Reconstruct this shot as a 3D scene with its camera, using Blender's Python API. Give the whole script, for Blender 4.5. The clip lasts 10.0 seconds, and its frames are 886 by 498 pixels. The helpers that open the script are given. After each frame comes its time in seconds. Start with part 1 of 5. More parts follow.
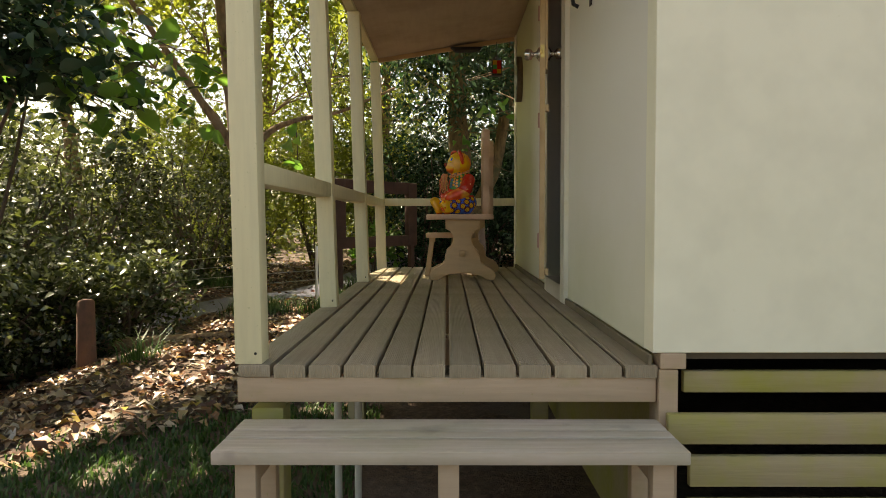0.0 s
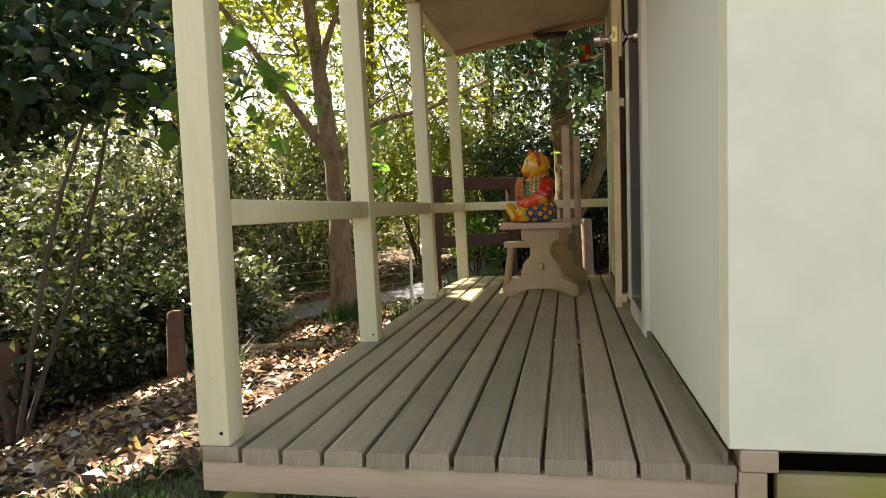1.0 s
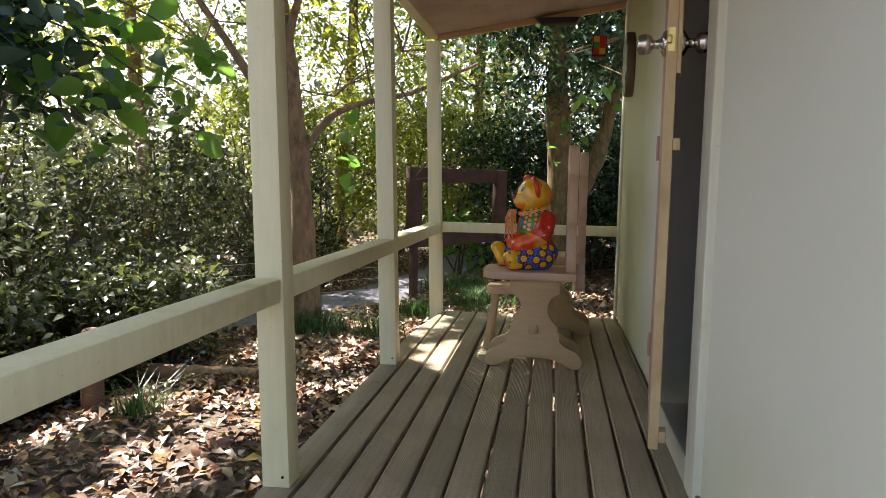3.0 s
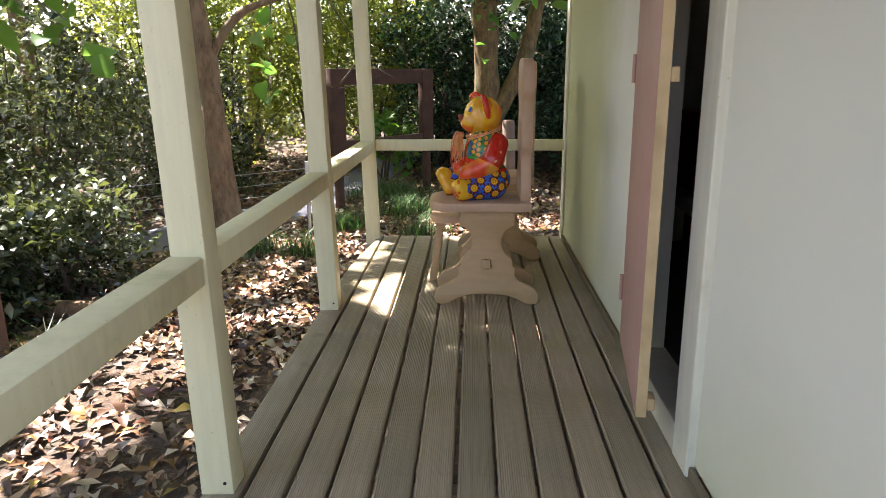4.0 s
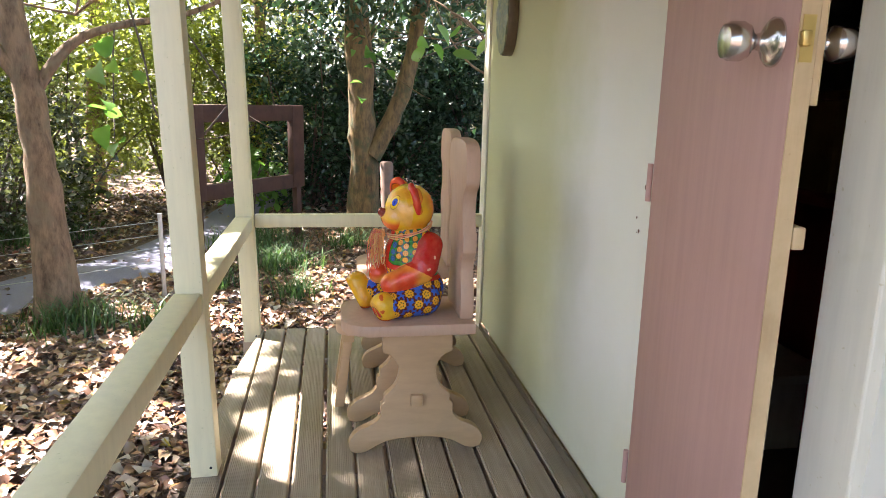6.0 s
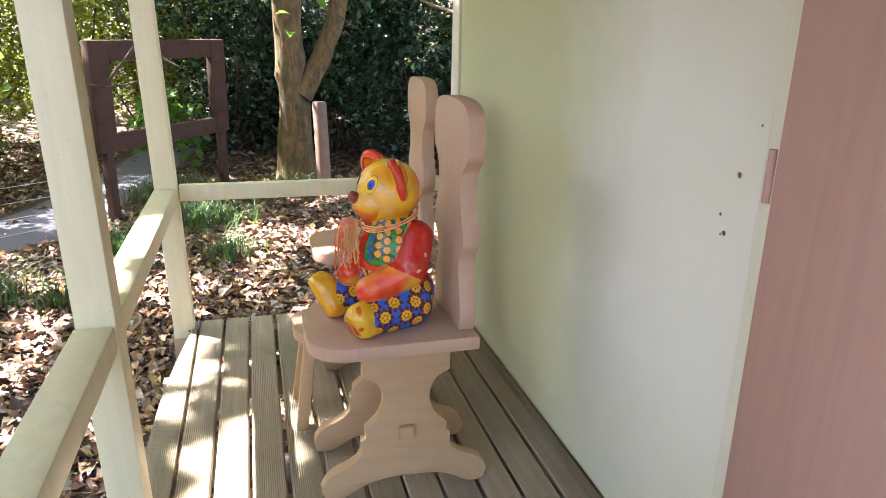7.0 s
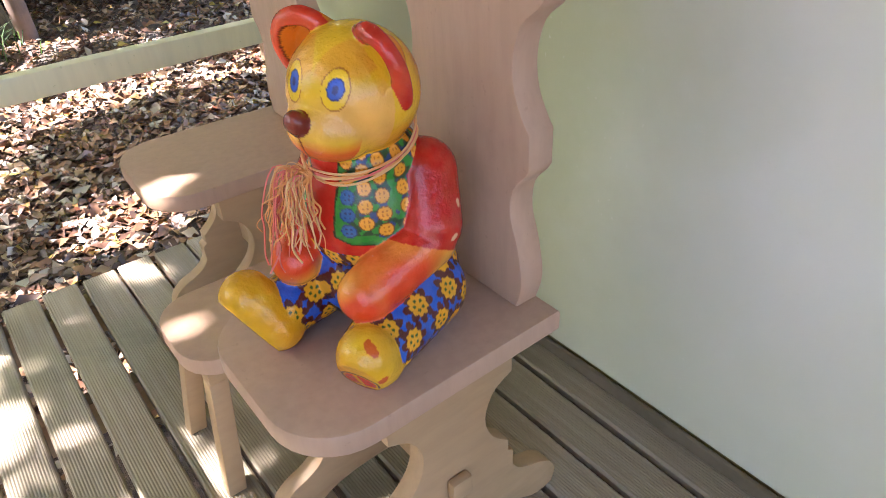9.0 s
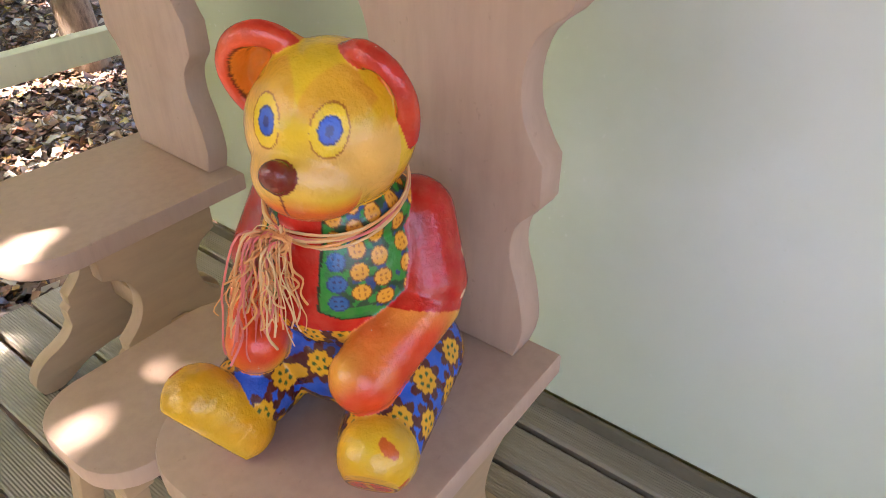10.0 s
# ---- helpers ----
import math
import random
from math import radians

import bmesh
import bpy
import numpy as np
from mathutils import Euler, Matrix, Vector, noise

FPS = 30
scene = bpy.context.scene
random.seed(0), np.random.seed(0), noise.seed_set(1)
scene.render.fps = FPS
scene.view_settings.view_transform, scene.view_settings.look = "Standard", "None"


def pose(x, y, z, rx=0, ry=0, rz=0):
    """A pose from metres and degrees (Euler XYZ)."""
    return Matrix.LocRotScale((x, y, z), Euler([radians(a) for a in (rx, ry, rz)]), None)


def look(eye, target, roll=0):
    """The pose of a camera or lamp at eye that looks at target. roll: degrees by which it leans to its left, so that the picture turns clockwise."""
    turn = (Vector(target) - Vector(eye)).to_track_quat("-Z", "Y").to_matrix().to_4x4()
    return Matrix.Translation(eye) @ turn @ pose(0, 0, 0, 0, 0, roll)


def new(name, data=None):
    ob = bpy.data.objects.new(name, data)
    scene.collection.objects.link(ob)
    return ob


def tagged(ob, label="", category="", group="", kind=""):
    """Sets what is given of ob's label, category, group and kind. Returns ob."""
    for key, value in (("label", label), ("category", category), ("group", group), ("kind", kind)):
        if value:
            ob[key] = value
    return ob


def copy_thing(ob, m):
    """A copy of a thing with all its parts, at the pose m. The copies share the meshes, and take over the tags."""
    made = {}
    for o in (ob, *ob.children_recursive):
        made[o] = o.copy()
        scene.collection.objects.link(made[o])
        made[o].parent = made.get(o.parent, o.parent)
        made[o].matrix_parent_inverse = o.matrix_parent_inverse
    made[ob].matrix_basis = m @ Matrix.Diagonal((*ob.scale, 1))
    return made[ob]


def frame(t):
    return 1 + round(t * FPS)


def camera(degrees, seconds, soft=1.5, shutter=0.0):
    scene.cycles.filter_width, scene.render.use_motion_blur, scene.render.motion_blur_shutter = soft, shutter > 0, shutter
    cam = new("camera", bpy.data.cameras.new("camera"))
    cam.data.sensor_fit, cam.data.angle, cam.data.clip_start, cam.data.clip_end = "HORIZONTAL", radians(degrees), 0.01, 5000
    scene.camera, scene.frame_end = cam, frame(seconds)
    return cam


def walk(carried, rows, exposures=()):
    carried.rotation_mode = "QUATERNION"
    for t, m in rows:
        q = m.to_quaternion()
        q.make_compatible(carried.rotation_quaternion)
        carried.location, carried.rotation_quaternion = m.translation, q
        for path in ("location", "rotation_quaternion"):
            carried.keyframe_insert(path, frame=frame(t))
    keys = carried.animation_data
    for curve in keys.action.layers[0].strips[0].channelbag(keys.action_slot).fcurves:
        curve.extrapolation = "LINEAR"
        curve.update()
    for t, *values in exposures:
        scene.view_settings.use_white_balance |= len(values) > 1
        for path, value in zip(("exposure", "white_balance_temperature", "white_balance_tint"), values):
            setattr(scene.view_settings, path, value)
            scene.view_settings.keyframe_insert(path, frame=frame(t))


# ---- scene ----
cam = camera(65.1, 10.0, soft=0.9)
PATH = [
    (0, (0.583, -1.898, 0.402), (0.57, 0.1, 0.314), -0.1),
    (0.5, (0.709, -1.689, 0.456), (0.612, 0.305, 0.338), -0.9),
    (1, (0.837, -1.437, 0.526), (0.482, 0.528, 0.41), -1.7),
    (1.5, (0.805, -1.117, 0.536), (0.472, 0.855, 0.479), -1.3),
    (2, (0.706, -0.735, 0.714), (0.49, 1.246, 0.538), -3.7),
    (2.5, (0.714, -0.59, 0.809), (0.449, 1.381, 0.596), -0.4),
    (2.7, (0.749, -0.535, 0.813), (0.439, 1.432, 0.624), 1.0),
    (3.8, (0.686, -0.231, 0.897), (0.418, 1.708, 0.488), 0.8),
    (4, (0.618, -0.147, 0.929), (0.536, 1.79, 0.439), -0.3),
    (4.5, (0.572, -0.011, 0.974), (0.732, 1.925, 0.498), 0.5),
    (5, (0.584, 0.149, 1.062), (0.776, 2.078, 0.571), -1.1),
    (5.5, (0.536, 0.301, 1.068), (0.745, 2.255, 0.698), 0.7),
    (5.7, (0.486, 0.406, 1.08), (0.719, 2.353, 0.686), 1.1),
    (6.8, (0.348, 0.981, 1.136), (0.881, 2.841, 0.629), 1.6),
    (7, (0.356, 1.098, 1.137), (0.86, 2.938, 0.536), 1.1),
    (7.5, (0.335, 1.387, 1.13), (0.934, 3.168, 0.443), 1.4),
    (8, (0.274, 1.655, 1.1), (1.09, 3.249, 0.21), 2.3),
    (8.5, (0.283, 1.865, 1.07), (1.147, 3.34, 0.033), -0.8),
    (9, (0.279, 2.045, 1.051), (1.26, 3.389, -0.059), -3.4),
    (9.5, (0.277, 2.155, 1.031), (1.441, 3.341, -0.082), -1.7),
    (10, (0.261, 2.291, 1.026), (1.567, 3.298, -0.106), -0.3),
]
walk(cam, [(t, look(eye, target, roll)) for t, eye, target, roll in PATH],
     [(0, 1.68, 9000, 8), (0.5, 2.1, 8600, 9), (1, 2.20, 8200, 9), (1.5, 2.15, 7900, 9), (2, 1.85, 7700, 9), (2.5, 1.95, 7200, 11), (3.8, 2.50, 6800, 13), (4.3, 2.75, 6700, 15), (5.5, 3.05, 6550, 17), (7, 3.3, 6400, 19), (8, 3.18, 6300, 20), (8.5, 3.22, 6200, 21), (10, 3.4, 6250, 21)])

# ---- light ----
SUN = Vector((-0.50, 0.32, 0.80)).normalized()
world = bpy.data.worlds.new("sky_world")
scene.world = world
world.use_nodes = True
wn = world.node_tree
sky = wn.nodes.new("ShaderNodeTexSky")
sky.sky_type = "NISHITA"
sky.sun_disc = False
sky.sun_elevation = math.asin(SUN.z)
sky.sun_rotation = math.atan2(SUN.x, SUN.y)
sky.air_density, sky.dust_density, sky.ozone_density = 1.0, 2.5, 1.0
wn.nodes["Background"].inputs["Strength"].default_value = 0.10
wn.links.new(sky.outputs[0], wn.nodes["Background"].inputs["Color"])
sun = new("sun", bpy.data.lights.new("sun", "SUN"))
sun.data.energy, sun.data.angle, sun.data.color = 5.0, radians(0.53), (1.0, 0.965, 0.92)
sun.matrix_world = look(SUN * 30, (0, 0, 0))


# ---- materials ----
def srgb(r, g, b):
    return tuple(((c / 255) / 12.92 if c / 255 <= 0.04045 else ((c / 255 + 0.055) / 1.055) ** 2.4) for c in (r, g, b)) + (1.0,)


class Mat:
    """A small builder of node materials in object or world-scaled coordinates."""

    def __init__(self, name, rough=0.6, metal=0.0, spec=0.5):
        self.m = bpy.data.materials.new(name)
        self.m.use_nodes = True
        self.t = self.m.node_tree
        self.b = self.t.nodes["Principled BSDF"]
        self.b.inputs["Roughness"].default_value = rough
        self.b.inputs["Metallic"].default_value = metal
        self.b.inputs["Specular IOR Level"].default_value = spec
        self.co = self.n("ShaderNodeTexCoord").outputs["Object"]

    def n(self, kind, **inputs):
        node = self.t.nodes.new(kind)
        for key, value in inputs.items():
            node.inputs[key.replace("_", " ")].default_value = value
        return node

    def link(self, a, b):
        self.t.links.new(a, b)

    def scaled(self, sx, sy, sz):
        mp = self.n("ShaderNodeMapping")
        mp.inputs["Scale"].default_value = (sx, sy, sz)
        self.link(self.co, mp.inputs["Vector"])
        return mp.outputs[0]

    def noise(self, scale, detail=4.0, rough=0.6, vec=None):
        node = self.n("ShaderNodeTexNoise", Scale=scale, Detail=detail, Roughness=rough)
        self.link(vec or self.co, node.inputs["Vector"])
        return node.outputs["Fac"]

    def ramp(self, fac, stops):
        node = self.n("ShaderNodeValToRGB")
        els = node.color_ramp.elements
        while len(els) < len(stops):
            els.new(0.5)
        for e, (p, c) in zip(els, stops):
            e.position, e.color = p, c
        self.link(fac, node.inputs[0])
        return node.outputs[0]

    def mix(self, fac, a, b, blend="MIX"):
        node = self.n("ShaderNodeMix")
        node.data_type, node.blend_type = "RGBA", blend
        for sock, v in ((node.inputs[0], fac), (node.inputs[6], a), (node.inputs[7], b)):
            if isinstance(v, (int, float, tuple)):
                sock.default_value = v
            else:
                self.link(v, sock)
        return node.outputs[2]

    def math(self, op, a, b=0.0):
        node = self.n("ShaderNodeMath")
        node.operation = op
        for sock, v in ((node.inputs[0], a), (node.inputs[1], b)):
            if isinstance(v, (int, float)):
                sock.default_value = v
            else:
                self.link(v, sock)
        return node.outputs[0]

    def color(self, c):
        if isinstance(c, tuple):
            self.b.inputs["Base Color"].default_value = c
        else:
            self.link(c, self.b.inputs["Base Color"])
        return self

    def bump(self, height, strength=0.3, dist=0.004):
        node = self.n("ShaderNodeBump", Strength=strength, Distance=dist)
        self.link(height, node.inputs["Height"])
        self.link(node.outputs[0], self.b.inputs["Normal"])
        return self

    def rough(self, fac, lo, hi):
        mr = self.n("ShaderNodeMapRange")
        mr.inputs["To Min"].default_value, mr.inputs["To Max"].default_value = lo, hi
        self.link(fac, mr.inputs["Value"])
        self.link(mr.outputs[0], self.b.inputs["Roughness"])
        return self

    def random(self):
        return self.n("ShaderNodeObjectInfo").outputs["Random"]


def painted(name, base, stain, stain_at=(0.52, 0.75), rough=0.5, scale=3.0, grain=(40, 40, 4), bump=0.15):
    m = Mat(name, rough)
    big = m.noise(scale, 5, 0.65)
    fine = m.noise(1.0, 3, 0.6, m.scaled(*grain))
    c = m.mix(m.ramp(big, [(stain_at[0], (0, 0, 0, 1)), (stain_at[1], (1, 1, 1, 1))]), base, stain)
    c = m.mix(m.ramp(fine, [(0.35, (0.93, 0.93, 0.93, 1)), (0.6, (1, 1, 1, 1))]), (0, 0, 0, 1), c)
    specks = m.noise(90, 2, 0.5)
    c = m.mix(m.ramp(specks, [(0.70, (0, 0, 0, 1)), (0.76, (0.5, 0.5, 0.5, 1))]), c, stain)
    m.color(c).bump(fine, bump).rough(big, rough - 0.1, rough + 0.15)
    return m.m


def porch_wall_material():
    """Off-white paint, green algae low down; the far end's shade and green bounce are painted in."""
    m = Mat("porch_wall_paint", 0.8, 0.0, 0.2)
    sep = m.n("ShaderNodeSeparateXYZ")
    m.link(m.co, sep.inputs[0])
    big, mid = m.noise(0.8, 5, 0.65), m.noise(2.6, 5, 0.6)
    fine = m.noise(6, 3, 0.6)
    c = m.mix(m.ramp(big, [(0.5, (0, 0, 0, 1)), (0.95, (1, 1, 1, 1))]), (0.75, 0.735, 0.65, 1), (0.69, 0.68, 0.55, 1))
    # chair shadow and green bounce light coloured into the far end
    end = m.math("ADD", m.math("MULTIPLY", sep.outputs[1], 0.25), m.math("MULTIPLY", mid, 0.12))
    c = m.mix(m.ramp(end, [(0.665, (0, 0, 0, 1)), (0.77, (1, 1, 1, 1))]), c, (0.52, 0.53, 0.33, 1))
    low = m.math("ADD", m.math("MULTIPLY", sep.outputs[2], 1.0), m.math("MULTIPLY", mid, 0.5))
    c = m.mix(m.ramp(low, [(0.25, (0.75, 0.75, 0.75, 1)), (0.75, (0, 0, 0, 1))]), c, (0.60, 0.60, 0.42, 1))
    c = m.mix(m.ramp(m.noise(90, 2, 0.5), [(0.70, (0, 0, 0, 1)), (0.76, (0.5, 0.5, 0.5, 1))]), c, (0.69, 0.68, 0.55, 1))
    m.color(c).bump(fine, 0.08).rough(big, 0.7, 0.9)
    return m.m


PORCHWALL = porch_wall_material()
CREAM = painted("cream_paint", (0.73, 0.67, 0.43, 1), (0.42, 0.42, 0.20, 1), (0.58, 0.85), 0.45)
ENDWALL = painted("end_wall_paint", (0.83, 0.81, 0.63, 1), (0.77, 0.755, 0.55, 1), (0.45, 0.95), 0.5, 0.8, (6, 6, 6), 0.08)
WALLPAINT = painted("wall_paint", (0.75, 0.735, 0.65, 1), (0.69, 0.68, 0.55, 1), (0.5, 0.95), 0.5, 0.8, (6, 6, 6), 0.08)
TRIMPAINT = painted("trim_paint", (0.74, 0.71, 0.58, 1), (0.50, 0.44, 0.20, 1), (0.6, 0.9), 0.45)
TAN = painted("tan_paint", (0.48, 0.315, 0.165, 1), (0.42, 0.29, 0.15, 1), (0.5, 0.8), 0.5, 5.0, (14, 90, 60), 0.12)
ROSE = painted("rose_paint", (0.51, 0.335, 0.225, 1), (0.39, 0.25, 0.165, 1), (0.55, 0.9), 0.5, 4.0, (60, 60, 9), 0.1)
DOORPINK = painted("door_paint", (0.50, 0.30, 0.255, 1), (0.45, 0.26, 0.21, 1), (0.5, 0.85), 0.5, 2.5, (50, 50, 3), 0.06)
CEILPAINT = painted("ceiling_paint", (0.42, 0.33, 0.27, 1), (0.28, 0.21, 0.15, 1), (0.45, 0.8), 0.7, 2.0, (30, 3, 30), 0.2)
ROUGHSLAT = painted("slat_timber", (0.37, 0.30, 0.17, 1), (0.33, 0.31, 0.07, 1), (0.40, 0.62), 0.75, 2.5, (4, 60, 60), 0.3)
STRIPWOOD = painted("weathered_strip", (0.17, 0.135, 0.085, 1), (0.10, 0.085, 0.05, 1), (0.45, 0.75), 0.8, 4.0, (60, 4, 60), 0.3)
SIGNWOOD = painted("red_brown_timber", (0.070, 0.030, 0.019, 1), (0.035, 0.019, 0.013, 1), (0.45, 0.8), 0.8, 6, (30, 30, 5), 0.3)
STUMPWOOD = painted("stump_timber", (0.17, 0.08, 0.05, 1), (0.08, 0.05, 0.035, 1), (0.4, 0.75), 0.8, 6, (60, 60, 5), 0.5)
STAKEWOOD = painted("stake_timber", (0.23, 0.14, 0.105, 1), (0.14, 0.10, 0.075, 1), (0.4, 0.75), 0.8, 6, (60, 60, 5), 0.4)


def deck_material(name, across_x=True, lift=(1.0, 1.0, 1.0, 1)):
    m = Mat(name, 0.7)
    sep = m.n("ShaderNodeSeparateXYZ")
    m.link(m.co, sep.inputs[0])
    w = m.math("SINE", m.math("MULTIPLY", sep.outputs[0 if across_x else 1], 2 * math.pi / 0.0056))
    g = m.noise(1.0, 5, 0.65, m.scaled(*((70, 2.5, 20) if across_x else (2.5, 70, 20))))
    big = m.noise(2.2, 5, 0.6)
    c = m.ramp(g, [(0.25, (0.25, 0.195, 0.135, 1)), (0.5, (0.305, 0.245, 0.175, 1)), (0.75, (0.36, 0.30, 0.225, 1))])
    c = m.mix(m.ramp(big, [(0.45, (0, 0, 0, 1)), (0.72, (0.75, 0.75, 0.75, 1))]), c, (0.215, 0.20, 0.11, 1))
    dark = m.noise(7.0, 3, 0.5)
    c = m.mix(m.ramp(dark, [(0.62, (0, 0, 0, 1)), (0.75, (0.6, 0.6, 0.6, 1))]), c, (0.12, 0.10, 0.075, 1))
    r = m.random()
    c = m.mix(1.0, c, m.ramp(r, [(0.0, (0.80, 0.80, 0.79, 1)), (1.0, (1.12, 1.10, 1.08, 1))]), "MULTIPLY")
    c = m.mix(1.0, c, lift, "MULTIPLY")
    h = m.math("ADD", m.math("MULTIPLY", w, 0.5), m.math("MULTIPLY", g, 0.7))
    m.color(c).bump(h, 0.5, 0.002).rough(big, 0.42, 0.68)
    return m.m


DECKWOOD = deck_material("deck_timber", True, (1.1, 1.1, 1.1, 1))
# deck timber lifted paler and bluer: sky sheen put into the step's colour
SKYLITSTEP = deck_material("sky_lit_step_timber", False, (1.5, 1.58, 1.85, 1))
RAWEDGE = painted("raw_door_edge", (0.60, 0.44, 0.24, 1), (0.45, 0.30, 0.15, 1), (0.45, 0.75), 0.6, 6, (60, 60, 6), 0.2)
FASCIAWOOD = painted("fascia_timber", (0.46, 0.335, 0.225, 1), (0.32, 0.29, 0.11, 1), (0.54, 0.8), 0.7, 3.0, (4, 60, 60), 0.25)


def bark_material(name, a, b, c3):
    m = Mat(name, 0.9)
    g = m.noise(1.0, 6, 0.7, m.scaled(16, 16, 5))
    p = m.noise(5.0, 4, 0.6)
    c = m.ramp(g, [(0.3, a), (0.6, b)])
    c = m.mix(m.ramp(p, [(0.5, (0, 0, 0, 1)), (0.66, (1, 1, 1, 1))]), c, c3)
    m.color(c).bump(g, 0.9, 0.02)
    return m.m


BARK = bark_material("brown_bark", (0.075, 0.045, 0.028, 1), (0.30, 0.19, 0.115, 1), (0.22, 0.16, 0.10, 1))
FLAKYBARK = bark_material("flaky_bark", (0.045, 0.03, 0.018, 1), (0.22, 0.14, 0.06, 1), (0.075, 0.08, 0.036, 1))
TWIG = bark_material("twig_bark", (0.03, 0.022, 0.017, 1), (0.13, 0.09, 0.065, 1), (0.08, 0.06, 0.045, 1))


def leaf_material(name, dark, mid, light, glow, trans=0.4, rough=0.35, spec=0.5):
    m = Mat(name, rough, 0.0, spec)
    a = m.n("ShaderNodeAttribute")
    a.attribute_name = "tone"
    c = m.ramp(a.outputs["Fac"], [(0.0, dark), (0.55, mid), (1.0, light)])
    m.color(c)
    tr = m.n("ShaderNodeBsdfTranslucent")
    m.link(m.mix(0.5, c, glow), tr.inputs["Color"])
    mx = m.n("ShaderNodeMixShader")
    mx.inputs[0].default_value = trans
    m.link(m.b.outputs[0], mx.inputs[1])
    m.link(tr.outputs[0], mx.inputs[2])
    m.link(mx.outputs[0], m.t.nodes["Material Output"].inputs["Surface"])
    return m.m


# the pale end of the hedge tones stands in for sun glints
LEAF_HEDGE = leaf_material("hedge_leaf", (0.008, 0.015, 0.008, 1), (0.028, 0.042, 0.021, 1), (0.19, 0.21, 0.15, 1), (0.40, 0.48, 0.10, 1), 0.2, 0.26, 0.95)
# these dark and yellow-green colours also carry the forest's shade and sun
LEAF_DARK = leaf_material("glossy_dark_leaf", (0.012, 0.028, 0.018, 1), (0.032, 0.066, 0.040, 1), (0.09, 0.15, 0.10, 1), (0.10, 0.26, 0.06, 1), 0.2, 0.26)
LEAF_SUN = leaf_material("sunlit_yellow_green_leaf", (0.06, 0.10, 0.02, 1), (0.13, 0.19, 0.03, 1), (0.24, 0.28, 0.05, 1), (0.62, 0.66, 0.08, 1), 0.5, 0.4)
LEAF_BROAD = leaf_material("broad_green_leaf", (0.045, 0.12, 0.025, 1), (0.075, 0.19, 0.04, 1), (0.17, 0.27, 0.06, 1), (0.32, 0.68, 0.08, 1), 0.5, 0.4)
GRASS = leaf_material("grass_blade", (0.02, 0.055, 0.014, 1), (0.045, 0.10, 0.026, 1), (0.12, 0.17, 0.065, 1), (0.14, 0.30, 0.05, 1), 0.3, 0.5)


def litter_material():
    m = Mat("dry_leaf", 0.38)
    a = m.n("ShaderNodeAttribute")
    a.attribute_name = "tone"
    c = m.ramp(a.outputs["Fac"], [(0.0, (0.045, 0.026, 0.02, 1)), (0.3, (0.13, 0.06, 0.035, 1)), (0.55, (0.27, 0.135, 0.065, 1)),
                                  (0.75, (0.36, 0.25, 0.15, 1)), (0.88, (0.42, 0.37, 0.30, 1)), (0.95, (0.22, 0.06, 0.03, 1)), (1.0, (0.45, 0.34, 0.07, 1))])
    m.color(c).bump(m.noise(60, 3), 0.3, 0.003)
    return m.m


LITTER = litter_material()


def ground_material():
    m = Mat("forest_soil", 0.95)
    a = m.noise(1.3, 6, 0.65)
    f = m.noise(28, 5, 0.7)
    c = m.ramp(f, [(0.3, (0.035, 0.024, 0.018, 1)), (0.55, (0.12, 0.075, 0.05, 1)), (0.72, (0.22, 0.15, 0.10, 1))])
    c = m.mix(m.ramp(a, [(0.42, (0, 0, 0, 1)), (0.65, (0.7, 0.7, 0.7, 1))]), c, (0.15, 0.12, 0.10, 1))
    m.color(c).bump(f, 0.8, 0.03)
    return m.m


SOIL = ground_material()


def asphalt_material():
    m = Mat("path_asphalt", 0.85)
    f = m.noise(160, 3, 0.6)
    a = m.noise(1.5, 5)
    c = m.ramp(f, [(0.3, (0.10, 0.10, 0.135, 1)), (0.7, (0.19, 0.19, 0.25, 1))])
    c = m.mix(m.ramp(a, [(0.5, (0, 0, 0, 1)), (0.7, (0.5, 0.5, 0.5, 1))]), c, (0.16, 0.14, 0.13, 1))
    m.color(c).bump(f, 0.5, 0.004)
    return m.m


ASPHALT = asphalt_material()
STEEL = Mat("satin_steel", 0.22, 1.0).color((0.62, 0.60, 0.57, 1)).m
BRASS = Mat("dull_brass", 0.35, 1.0).color((0.62, 0.45, 0.16, 1)).m
WIREM = Mat("galvanised_wire", 0.4, 0.9).color((0.6, 0.6, 0.6, 1)).m
BLACKIRON = Mat("black_iron", 0.5, 0.6).color((0.02, 0.02, 0.022, 1)).m
# the room's lack of light is put into this dark surface colour
DARKROOM = painted("unlit_interior_paint", (0.15, 0.13, 0.10, 1), (0.11, 0.095, 0.07, 1), (0.5, 0.8), 0.8)
REDPAINT = painted("red_cabinet_paint", (0.30, 0.03, 0.025, 1), (0.2, 0.02, 0.02, 1), (0.5, 0.8), 0.5)
YELLOWPAINT = painted("yellow_box_paint", (0.42, 0.33, 0.10, 1), (0.3, 0.22, 0.06, 1), (0.5, 0.8), 0.6)
PALEWOOD = painted("pale_shelf_paint", (0.6, 0.55, 0.46, 1), (0.45, 0.4, 0.3, 1), (0.5, 0.8), 0.6)
PLAQUEWOOD = painted("plaque_timber", (0.12, 0.085, 0.05, 1), (0.05, 0.035, 0.022, 1), (0.4, 0.7), 0.45, 8.0, (60, 60, 9), 0.3)
PLAQUEGREEN = painted("plaque_glaze", (0.10, 0.13, 0.08, 1), (0.25, 0.24, 0.12, 1), (0.45, 0.6), 0.35, 40)
PVC = Mat("pale_pipe", 0.4).color((0.6, 0.58, 0.52, 1)).m
REDGLASS = Mat("red_glass", 0.1).color((0.55, 0.03, 0.02, 1)).m
